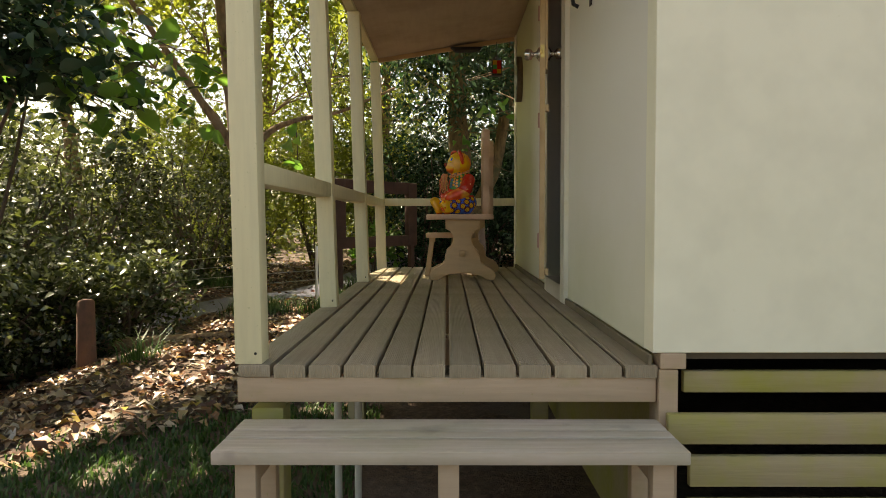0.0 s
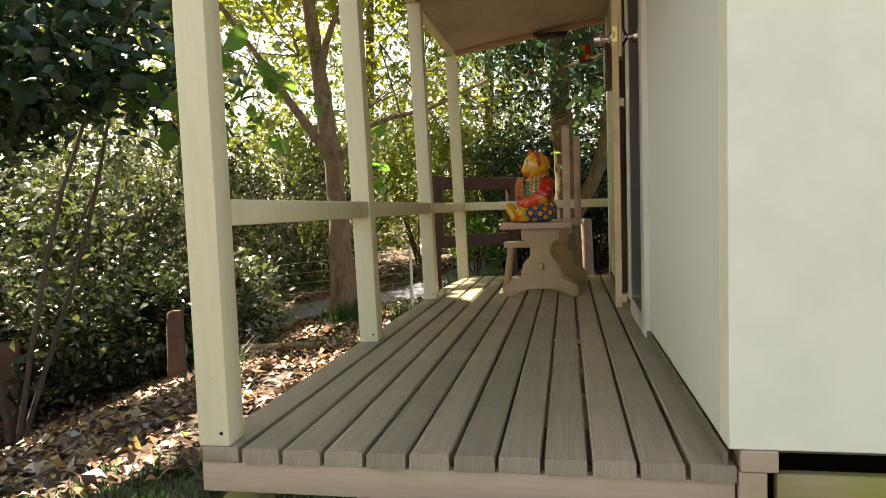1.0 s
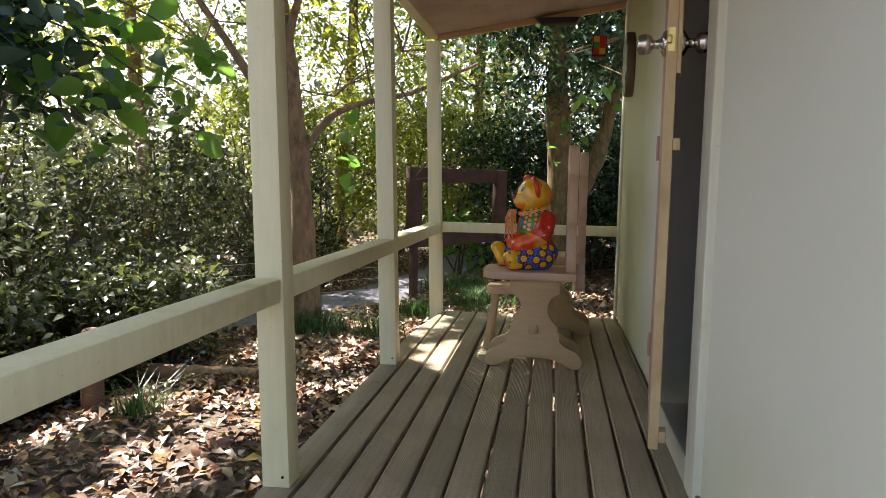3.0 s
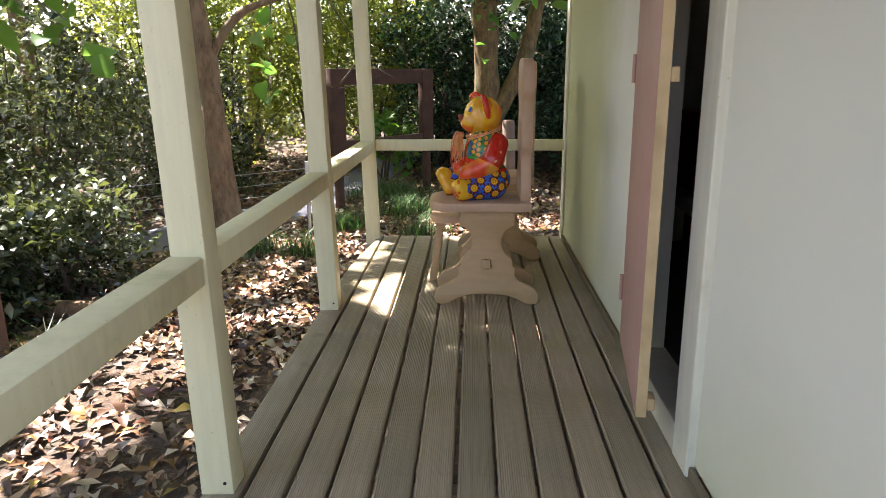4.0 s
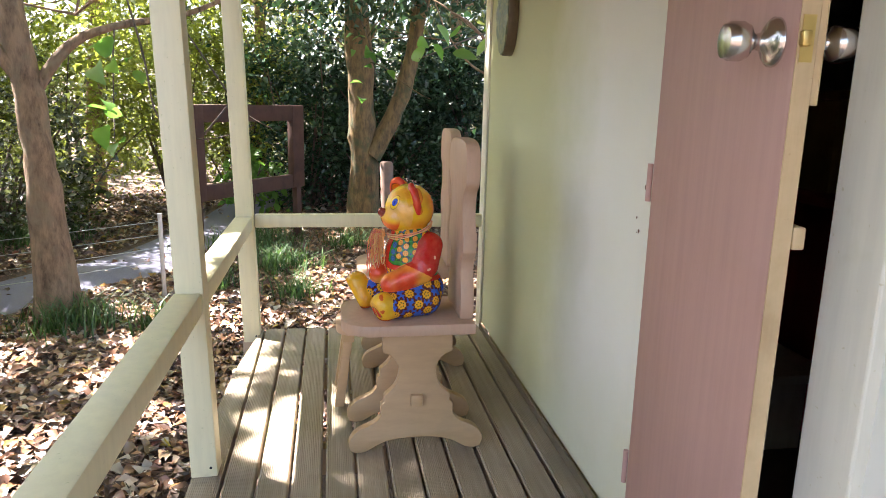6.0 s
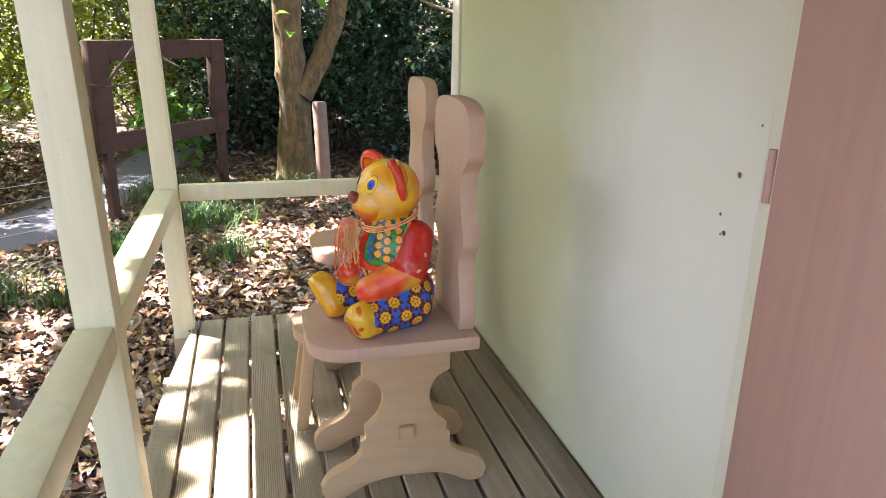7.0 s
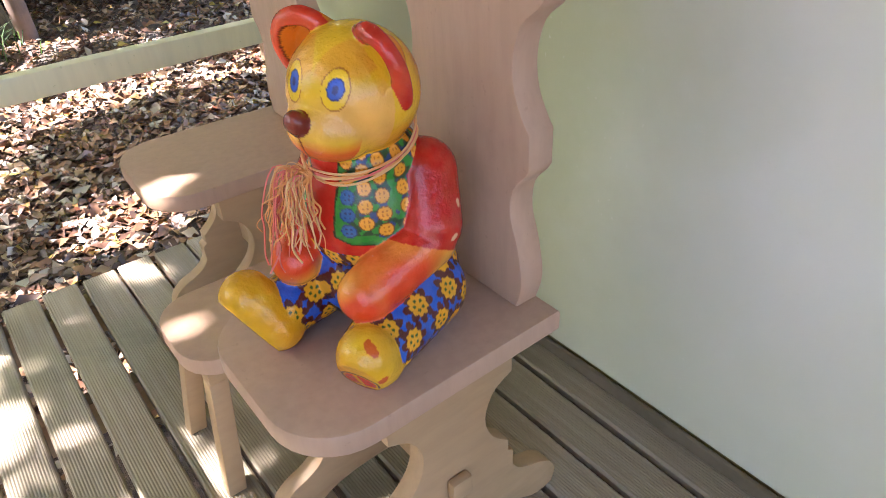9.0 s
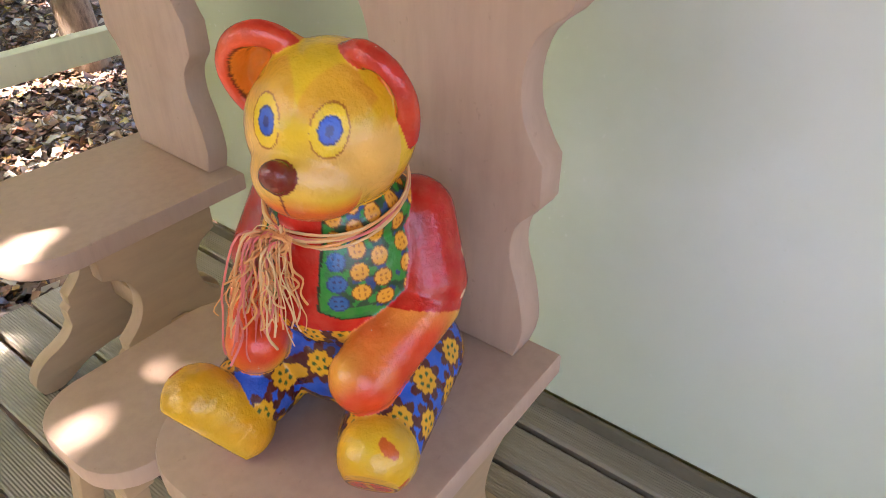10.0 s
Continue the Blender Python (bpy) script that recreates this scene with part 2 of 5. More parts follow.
YELGLASS = Mat("amber_glass", 0.1).color((0.6, 0.36, 0.04, 1)).m
GREENGLASS = Mat("green_glass", 0.1).color((0.05, 0.28, 0.06, 1)).m


# ---- geometry helpers ----
def finish(bm, name, material, parent=None, label="", smooth=None):
    me = bpy.data.meshes.new(name)
    bmesh.ops.recalc_face_normals(bm, faces=bm.faces[:])
    bm.to_mesh(me)
    bm.free()
    for mat in material if isinstance(material, (list, tuple)) else [material]:
        me.materials.append(mat)
    if smooth is not None:
        me.shade_smooth()
        me.set_sharp_from_angle(angle=radians(smooth))
    ob = new(name, me)
    if parent is not None:
        ob.parent = parent
    if label:
        ob["label"] = label
    return ob


def part(name, bm, material, parent, label="", smooth=40):
    return finish(bm, name, material, parent, label, smooth)


def box(x0, x1, y0, y1, z0, z1, bevel=0.0, seg=2, bm=None):
    bm = bm or bmesh.new()
    r = bmesh.ops.create_cube(bm, size=1.0, matrix=Matrix.Translation(((x0 + x1) / 2, (y0 + y1) / 2, (z0 + z1) / 2)) @ Matrix.Diagonal((x1 - x0, y1 - y0, z1 - z0, 1)))
    if bevel:
        es = list({e for v in r["verts"] for e in v.link_edges})
        bmesh.ops.bevel(bm, geom=es, offset=bevel, segments=seg, affect="EDGES", profile=0.5)
    return bm


def prism(outline, depth, m, bevel=0.0):
    """An outline in (u, v), extruded by depth along w; m maps (u, v, w) into the world."""
    bm = bmesh.new()
    f = bm.faces.new([bm.verts.new((u, v, 0)) for u, v in outline])
    r = bmesh.ops.extrude_face_region(bm, geom=[f])
    bmesh.ops.translate(bm, verts=[g for g in r["geom"] if isinstance(g, bmesh.types.BMVert)], vec=(0, 0, depth))
    if bevel:
        es = [e for e in bm.edges if abs(e.verts[0].co.z - e.verts[1].co.z) < 1e-6]
        bmesh.ops.bevel(bm, geom=es, offset=bevel, segments=2, affect="EDGES", profile=0.5)
    bmesh.ops.transform(bm, matrix=m, verts=bm.verts[:])
    return bm


def smooth_line(points, steps=4):
    """A Catmull-Rom line through the points."""
    pts = [Vector(p) for p in points]
    out = []
    for i in range(len(pts) - 1):
        p0, p1, p2, p3 = pts[max(i - 1, 0)], pts[i], pts[i + 1], pts[min(i + 2, len(pts) - 1)]
        for k in range(steps):
            t = k / steps
            out.append(0.5 * (2 * p1 + (p2 - p0) * t + (2 * p0 - 5 * p1 + 4 * p2 - p3) * t * t + (3 * p1 - p0 - 3 * p2 + p3) * t ** 3))
    out.append(pts[-1])
    return out


def tube(points, radii, sides=8, bm=None, cap=True):
    """A tapering tube along a line."""
    bm = bm or bmesh.new()
    pts = [Vector(p) for p in points]
    rings = []
    for i, p in enumerate(pts):
        d = (pts[min(i + 1, len(pts) - 1)] - pts[max(i - 1, 0)]).normalized()
        a = d.cross(Vector((0.3, 0.9, 0.25)) if abs(d.y) < 0.9 else Vector((1, 0, 0.2))).normalized()
        b = d.cross(a)
        r = radii[i] if isinstance(radii, (list, tuple)) else radii
        rings.append([bm.verts.new(p + (a * math.cos(2 * math.pi * k / sides) + b * math.sin(2 * math.pi * k / sides)) * r) for k in range(sides)])
    for r0, r1 in zip(rings, rings[1:]):
        for k in range(sides):
            bm.faces.new((r0[k], r0[(k + 1) % sides], r1[(k + 1) % sides], r1[k]))
    if cap:
        bm.faces.new(rings[0][::-1])
        bm.faces.new(rings[-1])
    return bm


def lathe(profile, m, sides=24, bm=None):
    """A turned piece: (radius, height) pairs about z, moved by m."""
    bm = bm or bmesh.new()
    rings = [[bm.verts.new(m @ Vector((r * math.cos(2 * math.pi * k / sides), r * math.sin(2 * math.pi * k / sides), z))) for k in range(sides)] for r, z in profile]
    for r0, r1 in zip(rings, rings[1:]):
        for k in range(sides):
            bm.faces.new((r0[k], r0[(k + 1) % sides], r1[(k + 1) % sides], r1[k]))
    bm.faces.new(rings[0][::-1])
    bm.faces.new(rings[-1])
    return bm


def empty(name, label, category, loc=(0, 0, 0), group="", kind=""):
    ob = new(name)
    ob.location = loc
    ob.empty_display_size = 0.1
    return tagged(ob, label, category, group, kind)


RNG = np.random.default_rng(7)


def broad_leaf_mesh(name, centres, size, material, aspect=0.62, rng=RNG, spread=0.25, droop=0.3, sway=0.8):
    """Large oval leaves: a curved midrib, a rounded outline and a short drip tip."""
    c = np.asarray(centres, dtype=float)
    n = len(c)
    s = size * (1 + spread * rng.standard_normal(n)).clip(0.5, 1.6)
    d = rng.standard_normal((n, 3)) * (1, 1, 0.5)
    d[:, 2] -= droop
    d /= np.linalg.norm(d, axis=1)[:, None]
    u = rng.standard_normal((n, 3)) * sway + (0, 0, 1.0)
    side = np.cross(d, u)
    side /= np.linalg.norm(side, axis=1)[:, None] + 1e-9
    up = np.cross(side, d)
    L, W = s[:, None], (s * aspect / 2)[:, None]
    bend = (0.14 + 0.08 * rng.standard_normal(n))[:, None] * L
    rib = lambda t: c + d * L * (t - 0.5) - up * bend * (2 * t - 0.7) ** 2
    rows = [rib(0.0)]
    for t, w in ((0.12, 0.62), (0.36, 1.0), (0.62, 0.86), (0.84, 0.42)):
        m = rib(t)
        rows += [m - side * W * w + up * W * w * 0.22, m, m + side * W * w + up * W * w * 0.22]
    rows.append(rib(1.0))
    v = np.stack(rows, axis=1).reshape(-1, 3)
    t = [0, 2, 1, 0, 3, 2]
    for q in (1, 4, 7):
        t += [q, q + 1, q + 4, q, q + 4, q + 3, q + 1, q + 2, q + 5, q + 1, q + 5, q + 4]
    t += [10, 11, 13, 11, 12, 13]
    tri = (np.arange(n)[:, None] * 14 + np.array(t)[None, :]).reshape(-1)
    me = bpy.data.meshes.new(name)
    me.vertices.add(n * 14)
    me.vertices.foreach_set("co", v.ravel())
    me.loops.add(len(tri))
    me.loops.foreach_set("vertex_index", tri.astype(np.int32))
    me.polygons.add(len(tri) // 3)
    me.polygons.foreach_set("loop_start", np.arange(0, len(tri), 3, dtype=np.int32))
    me.polygons.foreach_set("use_smooth", np.ones(len(tri) // 3, bool))
    me.update(calc_edges=True)
    at = me.attributes.new("tone", "FLOAT", "POINT")
    at.data.foreach_set("value", np.repeat(rng.random(n), 14).astype(np.float32))
    me.materials.append(material)
    return me


def leaf_mesh(name, centres, size, material, aspect=0.45, droop=0.0, flat=0.0, fold=0.25, rng=RNG, tone=None, spread=0.35):
    """Many leaves in one mesh: each has a midrib, two folded halves and a pointed tip."""
    c = np.asarray(centres, dtype=float)
    n = len(c)
    s = size * (1 + spread * rng.standard_normal(n)).clip(0.45, 1.8)
    d = rng.standard_normal((n, 3))
    d[:, 2] = d[:, 2] * (1 - flat) - droop
    d /= np.linalg.norm(d, axis=1)[:, None]
    u = rng.standard_normal((n, 3))
    u[:, 2] += 3 * flat + 0.6
    side = np.cross(d, u)
    side /= np.linalg.norm(side, axis=1)[:, None] + 1e-9
    up = np.cross(side, d)
    L, W = s[:, None], (s * aspect / 2)[:, None]
    bend = (0.12 + 0.1 * rng.standard_normal(n))[:, None] * L
    base = c - d * L * 0.5
    mid = c + up * bend * 0.4
    tip = c + d * L * 0.5 - up * bend
    w = fold * W
    v = np.stack([base, mid - side * W + up * w - d * L * 0.05, mid, mid + side * W + up * w - d * L * 0.05, tip], axis=1).reshape(-1, 3)
    k = np.arange(n)[:, None] * 5
    tri = np.concatenate([k + [[0, 2, 1]], k + [[0, 3, 2]], k + [[1, 2, 4]], k + [[2, 3, 4]]], axis=1).reshape(-1)
    me = bpy.data.meshes.new(name)
    me.vertices.add(n * 5)
    me.vertices.foreach_set("co", v.ravel())
    me.loops.add(len(tri))
    me.loops.foreach_set("vertex_index", tri.astype(np.int32))
    me.polygons.add(len(tri) // 3)
    me.polygons.foreach_set("loop_start", np.arange(0, len(tri), 3, dtype=np.int32))
    me.update(calc_edges=True)
    at = me.attributes.new("tone", "FLOAT", "POINT")
    tn = rng.random(n) if tone is None else np.asarray(tone)
    at.data.foreach_set("value", np.repeat(tn, 5).astype(np.float32))
    me.materials.append(material)
    return me


def blob_points(n, centre, radii, rng=RNG, clumps=14, clump=0.32, shell=0.35):
    """Points gathered in clumps inside an ellipsoid, with gaps between the clumps."""
    r = np.array(radii)
    cc = rng.standard_normal((clumps, 3))
    cc /= np.linalg.norm(cc, axis=1)[:, None]
    cc *= (shell + (1 - shell) * rng.random((clumps, 1))) ** 0.5
    which = rng.integers(0, clumps, n)
    p = cc[which] + rng.standard_normal((n, 3)) * clump * (0.6 + 0.8 * rng.random((clumps, 1))[which])
    return np.array(centre) + p * r


def ground_z(x, y):
    """The ground: level beside the porch, falling away towards the gully."""
    x, y = np.asarray(x, float), np.asarray(y, float)
    fall = np.clip((-1.5 - x) / 2.2, 0, 1)
    fall = fall * fall * (3 - 2 * fall)
    rise = np.clip((y - 11) / 8, 0, 1) * 0.8
    return -0.73 - 0.42 * fall * np.clip((8 - y) / 3, 0, 1) + rise + 0.02 * np.sin(x * 2.1) * np.cos(y * 1.7)


# ---- setting: ground, path ----
def build_ground():
    near = np.linspace(-7, 7, 57)
    xs = np.concatenate([[-400, -120, -40, -15], near, [15, 40, 120, 400]])
    ys = np.concatenate([[-400, -120, -40, -14], np.linspace(-8, 18, 79), [30, 60, 160, 400]])
    X, Y = np.meshgrid(xs, ys)
    Z = ground_z(X, Y)
    W = len(xs)
    faces = [(j * W + i, j * W + i + 1, (j + 1) * W + i + 1, (j + 1) * W + i) for j in range(len(ys) - 1) for i in range(W - 1)]
    me = bpy.data.meshes.new("ground")
    me.from_pydata(np.stack([X, Y, Z], -1).reshape(-1, 3).tolist(), [], faces)
    me.shade_smooth()
    me.materials.append(SOIL)
    return tagged(new("ground", me), "brown forest soil under dry leaf litter", "ground", kind="structure")


build_ground()


def build_path():
    a = smooth_line([(-7.5, 4.2, 0), (-4.4, 5.5, 0), (-2.55, 6.5, 0), (-1.88, 7.1, 0), (-1.15, 8.1, 0), (-0.95, 9.6, 0), (-0.5, 11.8, 0), (0.7, 15, 0)], 6)
    b = smooth_line([(-8.0, 6.0, 0), (-5.2, 6.7, 0), (-3.4, 7.35, 0), (-2.75, 7.9, 0), (-2.25, 8.7, 0), (-1.85, 9.9, 0), (-1.35, 12, 0), (-0.1, 15.8, 0)], 6)
    bm = bmesh.new()
    rows = []
    for p, q in zip(a, b):
        row = []
        for k in range(5):
            v = p.lerp(q, k / 4)
            row.append(bm.verts.new((v.x, v.y, float(ground_z(v.x, v.y)) + 0.03 - (0.04 if k in (0, 4) else 0))))
        rows.append(row)
    for r0, r1 in zip(rows, rows[1:]):
        for k in range(4):
            bm.faces.new((r0[k], r0[k + 1], r1[k + 1], r1[k]))
    return tagged(finish(bm, "path", ASPHALT, smooth=60), "grey asphalt footpath winding through the trees", "path", kind="structure")


build_path()

# ---- setting: the cottage ----
XW, YE = 1.146, 3.862
DY0, DY1, DZ0, DZ1 = 1.445, 1.945, 0.07, 1.74


def build_wall_porch():
    bm = bmesh.new()
    t = 0.085
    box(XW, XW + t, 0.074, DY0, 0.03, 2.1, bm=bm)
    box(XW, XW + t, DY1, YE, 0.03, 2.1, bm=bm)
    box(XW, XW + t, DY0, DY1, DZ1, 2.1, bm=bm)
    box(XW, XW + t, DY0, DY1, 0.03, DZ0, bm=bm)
    return tagged(finish(bm, "wall_west", PORCHWALL), "off-white painted sheet wall, faint green algae low down, green shade painted at far end", "wall", kind="structure")


build_wall_porch()
def gable(x0, y0, y1, z0, bevel=0.0):
    """An end wall whose top follows the roof's slope."""
    top = [(x0, z0), (5.0, z0), (5.0, 1.835 + 0.155 * 5.0), (x0, 1.835 + 0.155 * x0)]
    return prism(top, y1 - y0, Matrix(((1, 0, 0, 0), (0, 0, 1, y0), (0, 1, 0, 0), (0, 0, 0, 1))), bevel)


tagged(finish(gable(XW - 0.003, -0.014, 0.073, 0.034, 0.003), "wall_south", ENDWALL), "cream painted flat sheet wall on the cottage's end", "wall", kind="structure")
tagged(finish(gable(XW + 0.088, YE - 0.085, YE, 0.03), "wall_north", WALLPAINT), "cream painted flat sheet wall", "wall", kind="structure")
tagged(finish(box(5.003, 5.09, -0.014, YE, 0.03, 2.61), "wall_east", WALLPAINT), "cream painted flat sheet wall", "wall", kind="structure")
tagged(finish(box(XW + 0.088, 5.0, 0.075, YE - 0.088, 0.0, 0.05), "floor_inside", DARKROOM), "interior floor of the cottage, coloured dark as the unlit room", "floor", kind="structure")
tagged(finish(box(3.2, 3.26, 0.075, YE - 0.088, 0.053, 2.305), "wall_inside", DARKROOM), "interior wall of the cottage, coloured dark as the unlit room", "wall", kind="structure")


def sloped(name, x0, x1, y0, y1, z_at, thick, material, label, category):
    bm = bmesh.new()
    vs = [bm.verts.new((x, y, z_at(x) + dz)) for dz in (0, thick) for x, y in ((x0, y0), (x1, y0), (x1, y1), (x0, y1))]
    for f in ((3, 2, 1, 0), (4, 5, 6, 7), (0, 1, 5, 4), (1, 2, 6, 5), (2, 3, 7, 6), (3, 0, 4, 7)):
        bm.faces.new([vs[i] for i in f])
    return tagged(finish(bm, name, material), label, category, kind="structure")


def slope(x):
    return 1.715 + 0.155 * x


sloped("ceiling", 0.014, XW - 0.002, -0.02, 3.895, slope, 0.02, CEILPAINT, "brown-grey painted porch ceiling sheet", "ceiling")
sloped("ceiling_inside", XW + 0.09, 5.0, 0.0, 3.79, lambda x: slope(x) + 0.1, 0.02, DARKROOM, "interior ceiling, coloured dark as the unlit room", "ceiling")
sloped("roof", -0.12, 5.2, -0.12, 3.935, lambda x: slope(x) + 0.135, 0.06, ROUGHSLAT, "low sloping cottage roof", "roof")
tagged(finish(box(-0.045, 0.012, -0.02, 3.895, 1.70, 1.80, 0.004), "roof_beam", CREAM), "cream painted beam along the porch posts", "beam", kind="structure")
bm = prism([(0.014, slope(0.014) - 0.035), (XW - 0.004, slope(XW) - 0.035), (XW - 0.004, slope(XW) - 0.002), (0.014, slope(0.014) - 0.002)], 0.03,
           Matrix(((1, 0, 0, 0), (0, 0, 1, 3.86), (0, 1, 0, 0), (0, 0, 0, 1))), 0.003)
tagged(finish(bm, "end_rafter", TAN), "tan painted rafter at the porch's far end", "rafter", kind="structure")
tagged(finish(box(XW - 0.012, XW - 0.001, 3.775, 3.865, -0.03, 1.88, 0.003), "corner_trim", TRIMPAINT), "cream corner trim at the wall's end", "trim", kind="structure")
tagged(finish(box(XW - 0.014, XW - 0.0035, -0.01, 3.775, -0.002, 0.028, 0.003), "baseboard", STRIPWOOD), "weathered strip along the foot of the porch wall", "baseboard", kind="structure")

# door frame
for nm, b in (("trim_near", (XW - 0.022, XW + 0.086, 1.335, DY0 - 0.001, 0.0, DZ1)), ("trim_far", (XW - 0.016, XW + 0.086, DY1 + 0.001, DY1 + 0.07, 0.0, DZ1)),
              ("trim_top", (XW - 0.02, XW + 0.086, 1.335, DY1 + 0.07, DZ1 + 0.001, DZ1 + 0.075))):
    tagged(finish(box(*b, 0.004), nm, TRIMPAINT), "cream painted door frame timber", "door frame", kind="structure")
tagged(finish(box(XW - 0.02, XW + 0.09, DY0 + 0.001, DY1 - 0.001, 0.0, DZ0 + 0.012, 0.004), "door_sill", PALEWOOD), "pale timber door sill", "door sill", kind="structure")


def build_door():
    """A flush door hinged at its far edge, standing ajar towards the porch."""
    door = tagged(empty("door_1", "", "", (XW - 0.032, 1.938, 0.0)), "dusty pink flush door standing slightly ajar, steel knobs", "door", kind="structure")
    door.rotation_euler = (0, 0, radians(-7.5))
    w, z0, z1, th = 0.525, 0.11, 1.73, 0.025
    part("door_leaf", box(-th, 0, -w + 0.003, 0.0, z0, z1, 0.003), DOORPINK, door)
    part("door_edge", box(-th + 0.001, 0.001, -w, -w + 0.0025, z0, z1), RAWEDGE, door, "unpainted pale timber edge")
    plate = part("latch_plate", box(-th + 0.004, -0.004, -w - 0.0015, -w + 0.001, 1.16, 1.22), BRASS, door, "dull brass latch plate")
    part("latch_bolt", box(-0.024, -0.012, -w - 0.012, -w, 1.18, 1.20, 0.002), BRASS, plate)
    prof = [(0.034, 0.0), (0.034, 0.004), (0.027, 0.010), (0.014, 0.016), (0.011, 0.026), (0.013, 0.034), (0.023, 0.039), (0.027, 0.047), (0.027, 0.062), (0.023, 0.071), (0.012, 0.074)]
    for nm, m in (("door_knob", Matrix.Translation((-th, -w + 0.062, 1.19)) @ Matrix.Rotation(radians(-90), 4, "Y")), ("door_knob", Matrix.Translation((0.0135, -w + 0.062, 1.19)) @ Matrix.Rotation(radians(90), 4, "Y"))):
        part(nm, lathe(prof, m), STEEL, door, "satin steel round knob", 50)
    for z in (1.52, 0.94, 0.28):
        part("hinge", tube([(-th - 0.004, 0.006, z - 0.04), (-th - 0.004, 0.006, z + 0.04)], 0.006, 10), DOORPINK, door, "painted-over butt hinge")
    part("lock_rail", box(0.0015, 0.013, -w + 0.0005, -w + 0.11, 1.105, z1 - 0.003, 0.002), RAWEDGE, door, "pale timber rail behind the lock")
    for z in (0.145, 0.925):
        part("edge_block", box(0.0015, 0.02, -w - 0.002, -w + 0.045, z - 0.016, z + 0.016, 0.003), RAWEDGE, door)
    return door


build_door()

# ---- porch posts and rails ----
POST_Y = (0.0, 1.227, 2.499, 3.767)


def build_post(y):
    o = empty("porch_post", "square cream-painted timber porch post, chalky paint", "post", (0.039, y + 0.038, 0.0), "posts of the porch", "structure")
    part("shaft", box(-0.038, 0.038, -0.038, 0.038, 0.0, 1.70, 0.004), CREAM, o)
    for z in (0.03,):
        part("nail", lathe([(0.004, 0), (0.004, 0.002)], Matrix.Translation((0.02, -0.0382, z)) @ Matrix.Rotation(radians(90), 4, "X"), 8), BLACKIRON, o)
    return o


post = build_post(POST_Y[0])
post.rotation_euler = (0, radians(-0.7), 0)
post.location.x = 0.033
for y in POST_Y[1:]:
    copy_thing(post, pose(0.043, y + 0.038, -0.0365 if y > 3.5 else 0.0, 0, -1.6, 0))
for a, b in zip(POST_Y, POST_Y[1:]):
    tagged(finish(box(-0.014, 0.062, a + 0.0775, b - 0.0015, 0.50, 0.563, 0.006), "porch_rail", CREAM, smooth=40), "weathered cream-grey porch rail between two posts", "rail", "rails of the porch", "structure")
tagged(finish(box(0.0685, XW - 0.001, 3.803, 3.843, 0.505, 0.566, 0.005), "end_rail", CREAM, smooth=40), "cream painted rail across the porch's far end", "rail", "rails of the porch", "structure")

# ---- step ----
def build_step():
    o = empty("porch_step", "weathered timber plank step on square legs before the deck", "step", (0.59, -0.17, 0))
    o.location.z = 0
    for y0, y1 in ((-0.135, -0.042), (-0.2, -0.141), (-0.31, -0.206)):
        part("plank", box(-0.56, 0.557, y0 + 0.17, y1 + 0.17, -0.172, -0.14, 0.004), SKYLITSTEP, o)
    gz = -0.75
    for x in (-0.485, -0.005, 0.5):
        part("leg", box(x - 0.025, x + 0.025, -0.12, -0.075, gz, -0.173, 0.003), FASCIAWOOD, o)
        part("bolt", lathe([(0.006, 0), (0.006, 0.004), (0.003, 0.005)], Matrix.Translation((x + 0.005, -0.1202, -0.29)) @ Matrix.Rotation(radians(90), 4, "X"), 8), STEEL, o)
    for x in (-0.485, 0.5):
        part("leg", box(x - 0.025, x + 0.025, 0.07, 0.11, gz, -0.1725, 0.003), FASCIAWOOD, o)
        part("bearer", box(x - 0.02, x + 0.02, -0.0745, 0.0695, -0.235, -0.1735, 0.003), FASCIAWOOD, o)
    return o


build_step()

# ---- under the deck and the cottage ----
tagged(finish(box(0.0, 1.158, 0.002, 0.03, -0.106, -0.0365, 0.003), "deck_fascia", FASCIAWOOD, smooth=40), "tan weathered fascia board under the deck's edge", "fascia", kind="structure")
for y in (0.6, 1.3, 2.0, 2.7, 3.4, 3.775):
    tagged(finish(box(0.0, 1.14, y, y + 0.065 if y > 3.5 else y + 0.045, -0.13, -0.037), "deck_joist", FASCIAWOOD), "weathered deck joist", "joist", kind="structure")
for x0, y0 in ((0.03, 0.032), (0.03, 1.9), (0.03, 3.75), (1.05, 1.9), (1.05, 3.75)):
    tagged(finish(box(x0, x0 + 0.09, y0, y0 + 0.09, -0.85, -0.131, 0.004), "deck_stump", ROUGHSLAT), "square mossy timber stump under the deck", "stump post", kind="structure")
tagged(finish(box(1.162, 1.215, -0.012, 0.08, -0.85, -0.012, 0.004), "corner_stump", FASCIAWOOD), "mossy timber corner stump under the wall", "stump post", kind="structure")
tagged(finish(box(1.164, 1.235, -0.016, 0.06, -0.011, 0.033, 0.004), "bearer_end", FASCIAWOOD), "mossy bearer end under the wall", "bearer", kind="structure")
for k, (z1, z0, x0, y0) in enumerate(((-0.024, -0.084, 1.24, 0.02), (-0.129, -0.211, 1.18, -0.04), (-0.244, -0.328, 1.24, -0.04), (-0.364, -0.446, 1.24, -0.04), (-0.48, -0.56, 1.24, -0.04), (-0.6, -0.68, 1.24, -0.04))):
    tagged(finish(box(x0, 5.0, y0, y0 + 0.025, z0, z1, 0.003), "base_slat", ROUGHSLAT, smooth=40), "mossy horizontal timber slat under the cottage wall", "slat", "slats under the cottage", "structure")
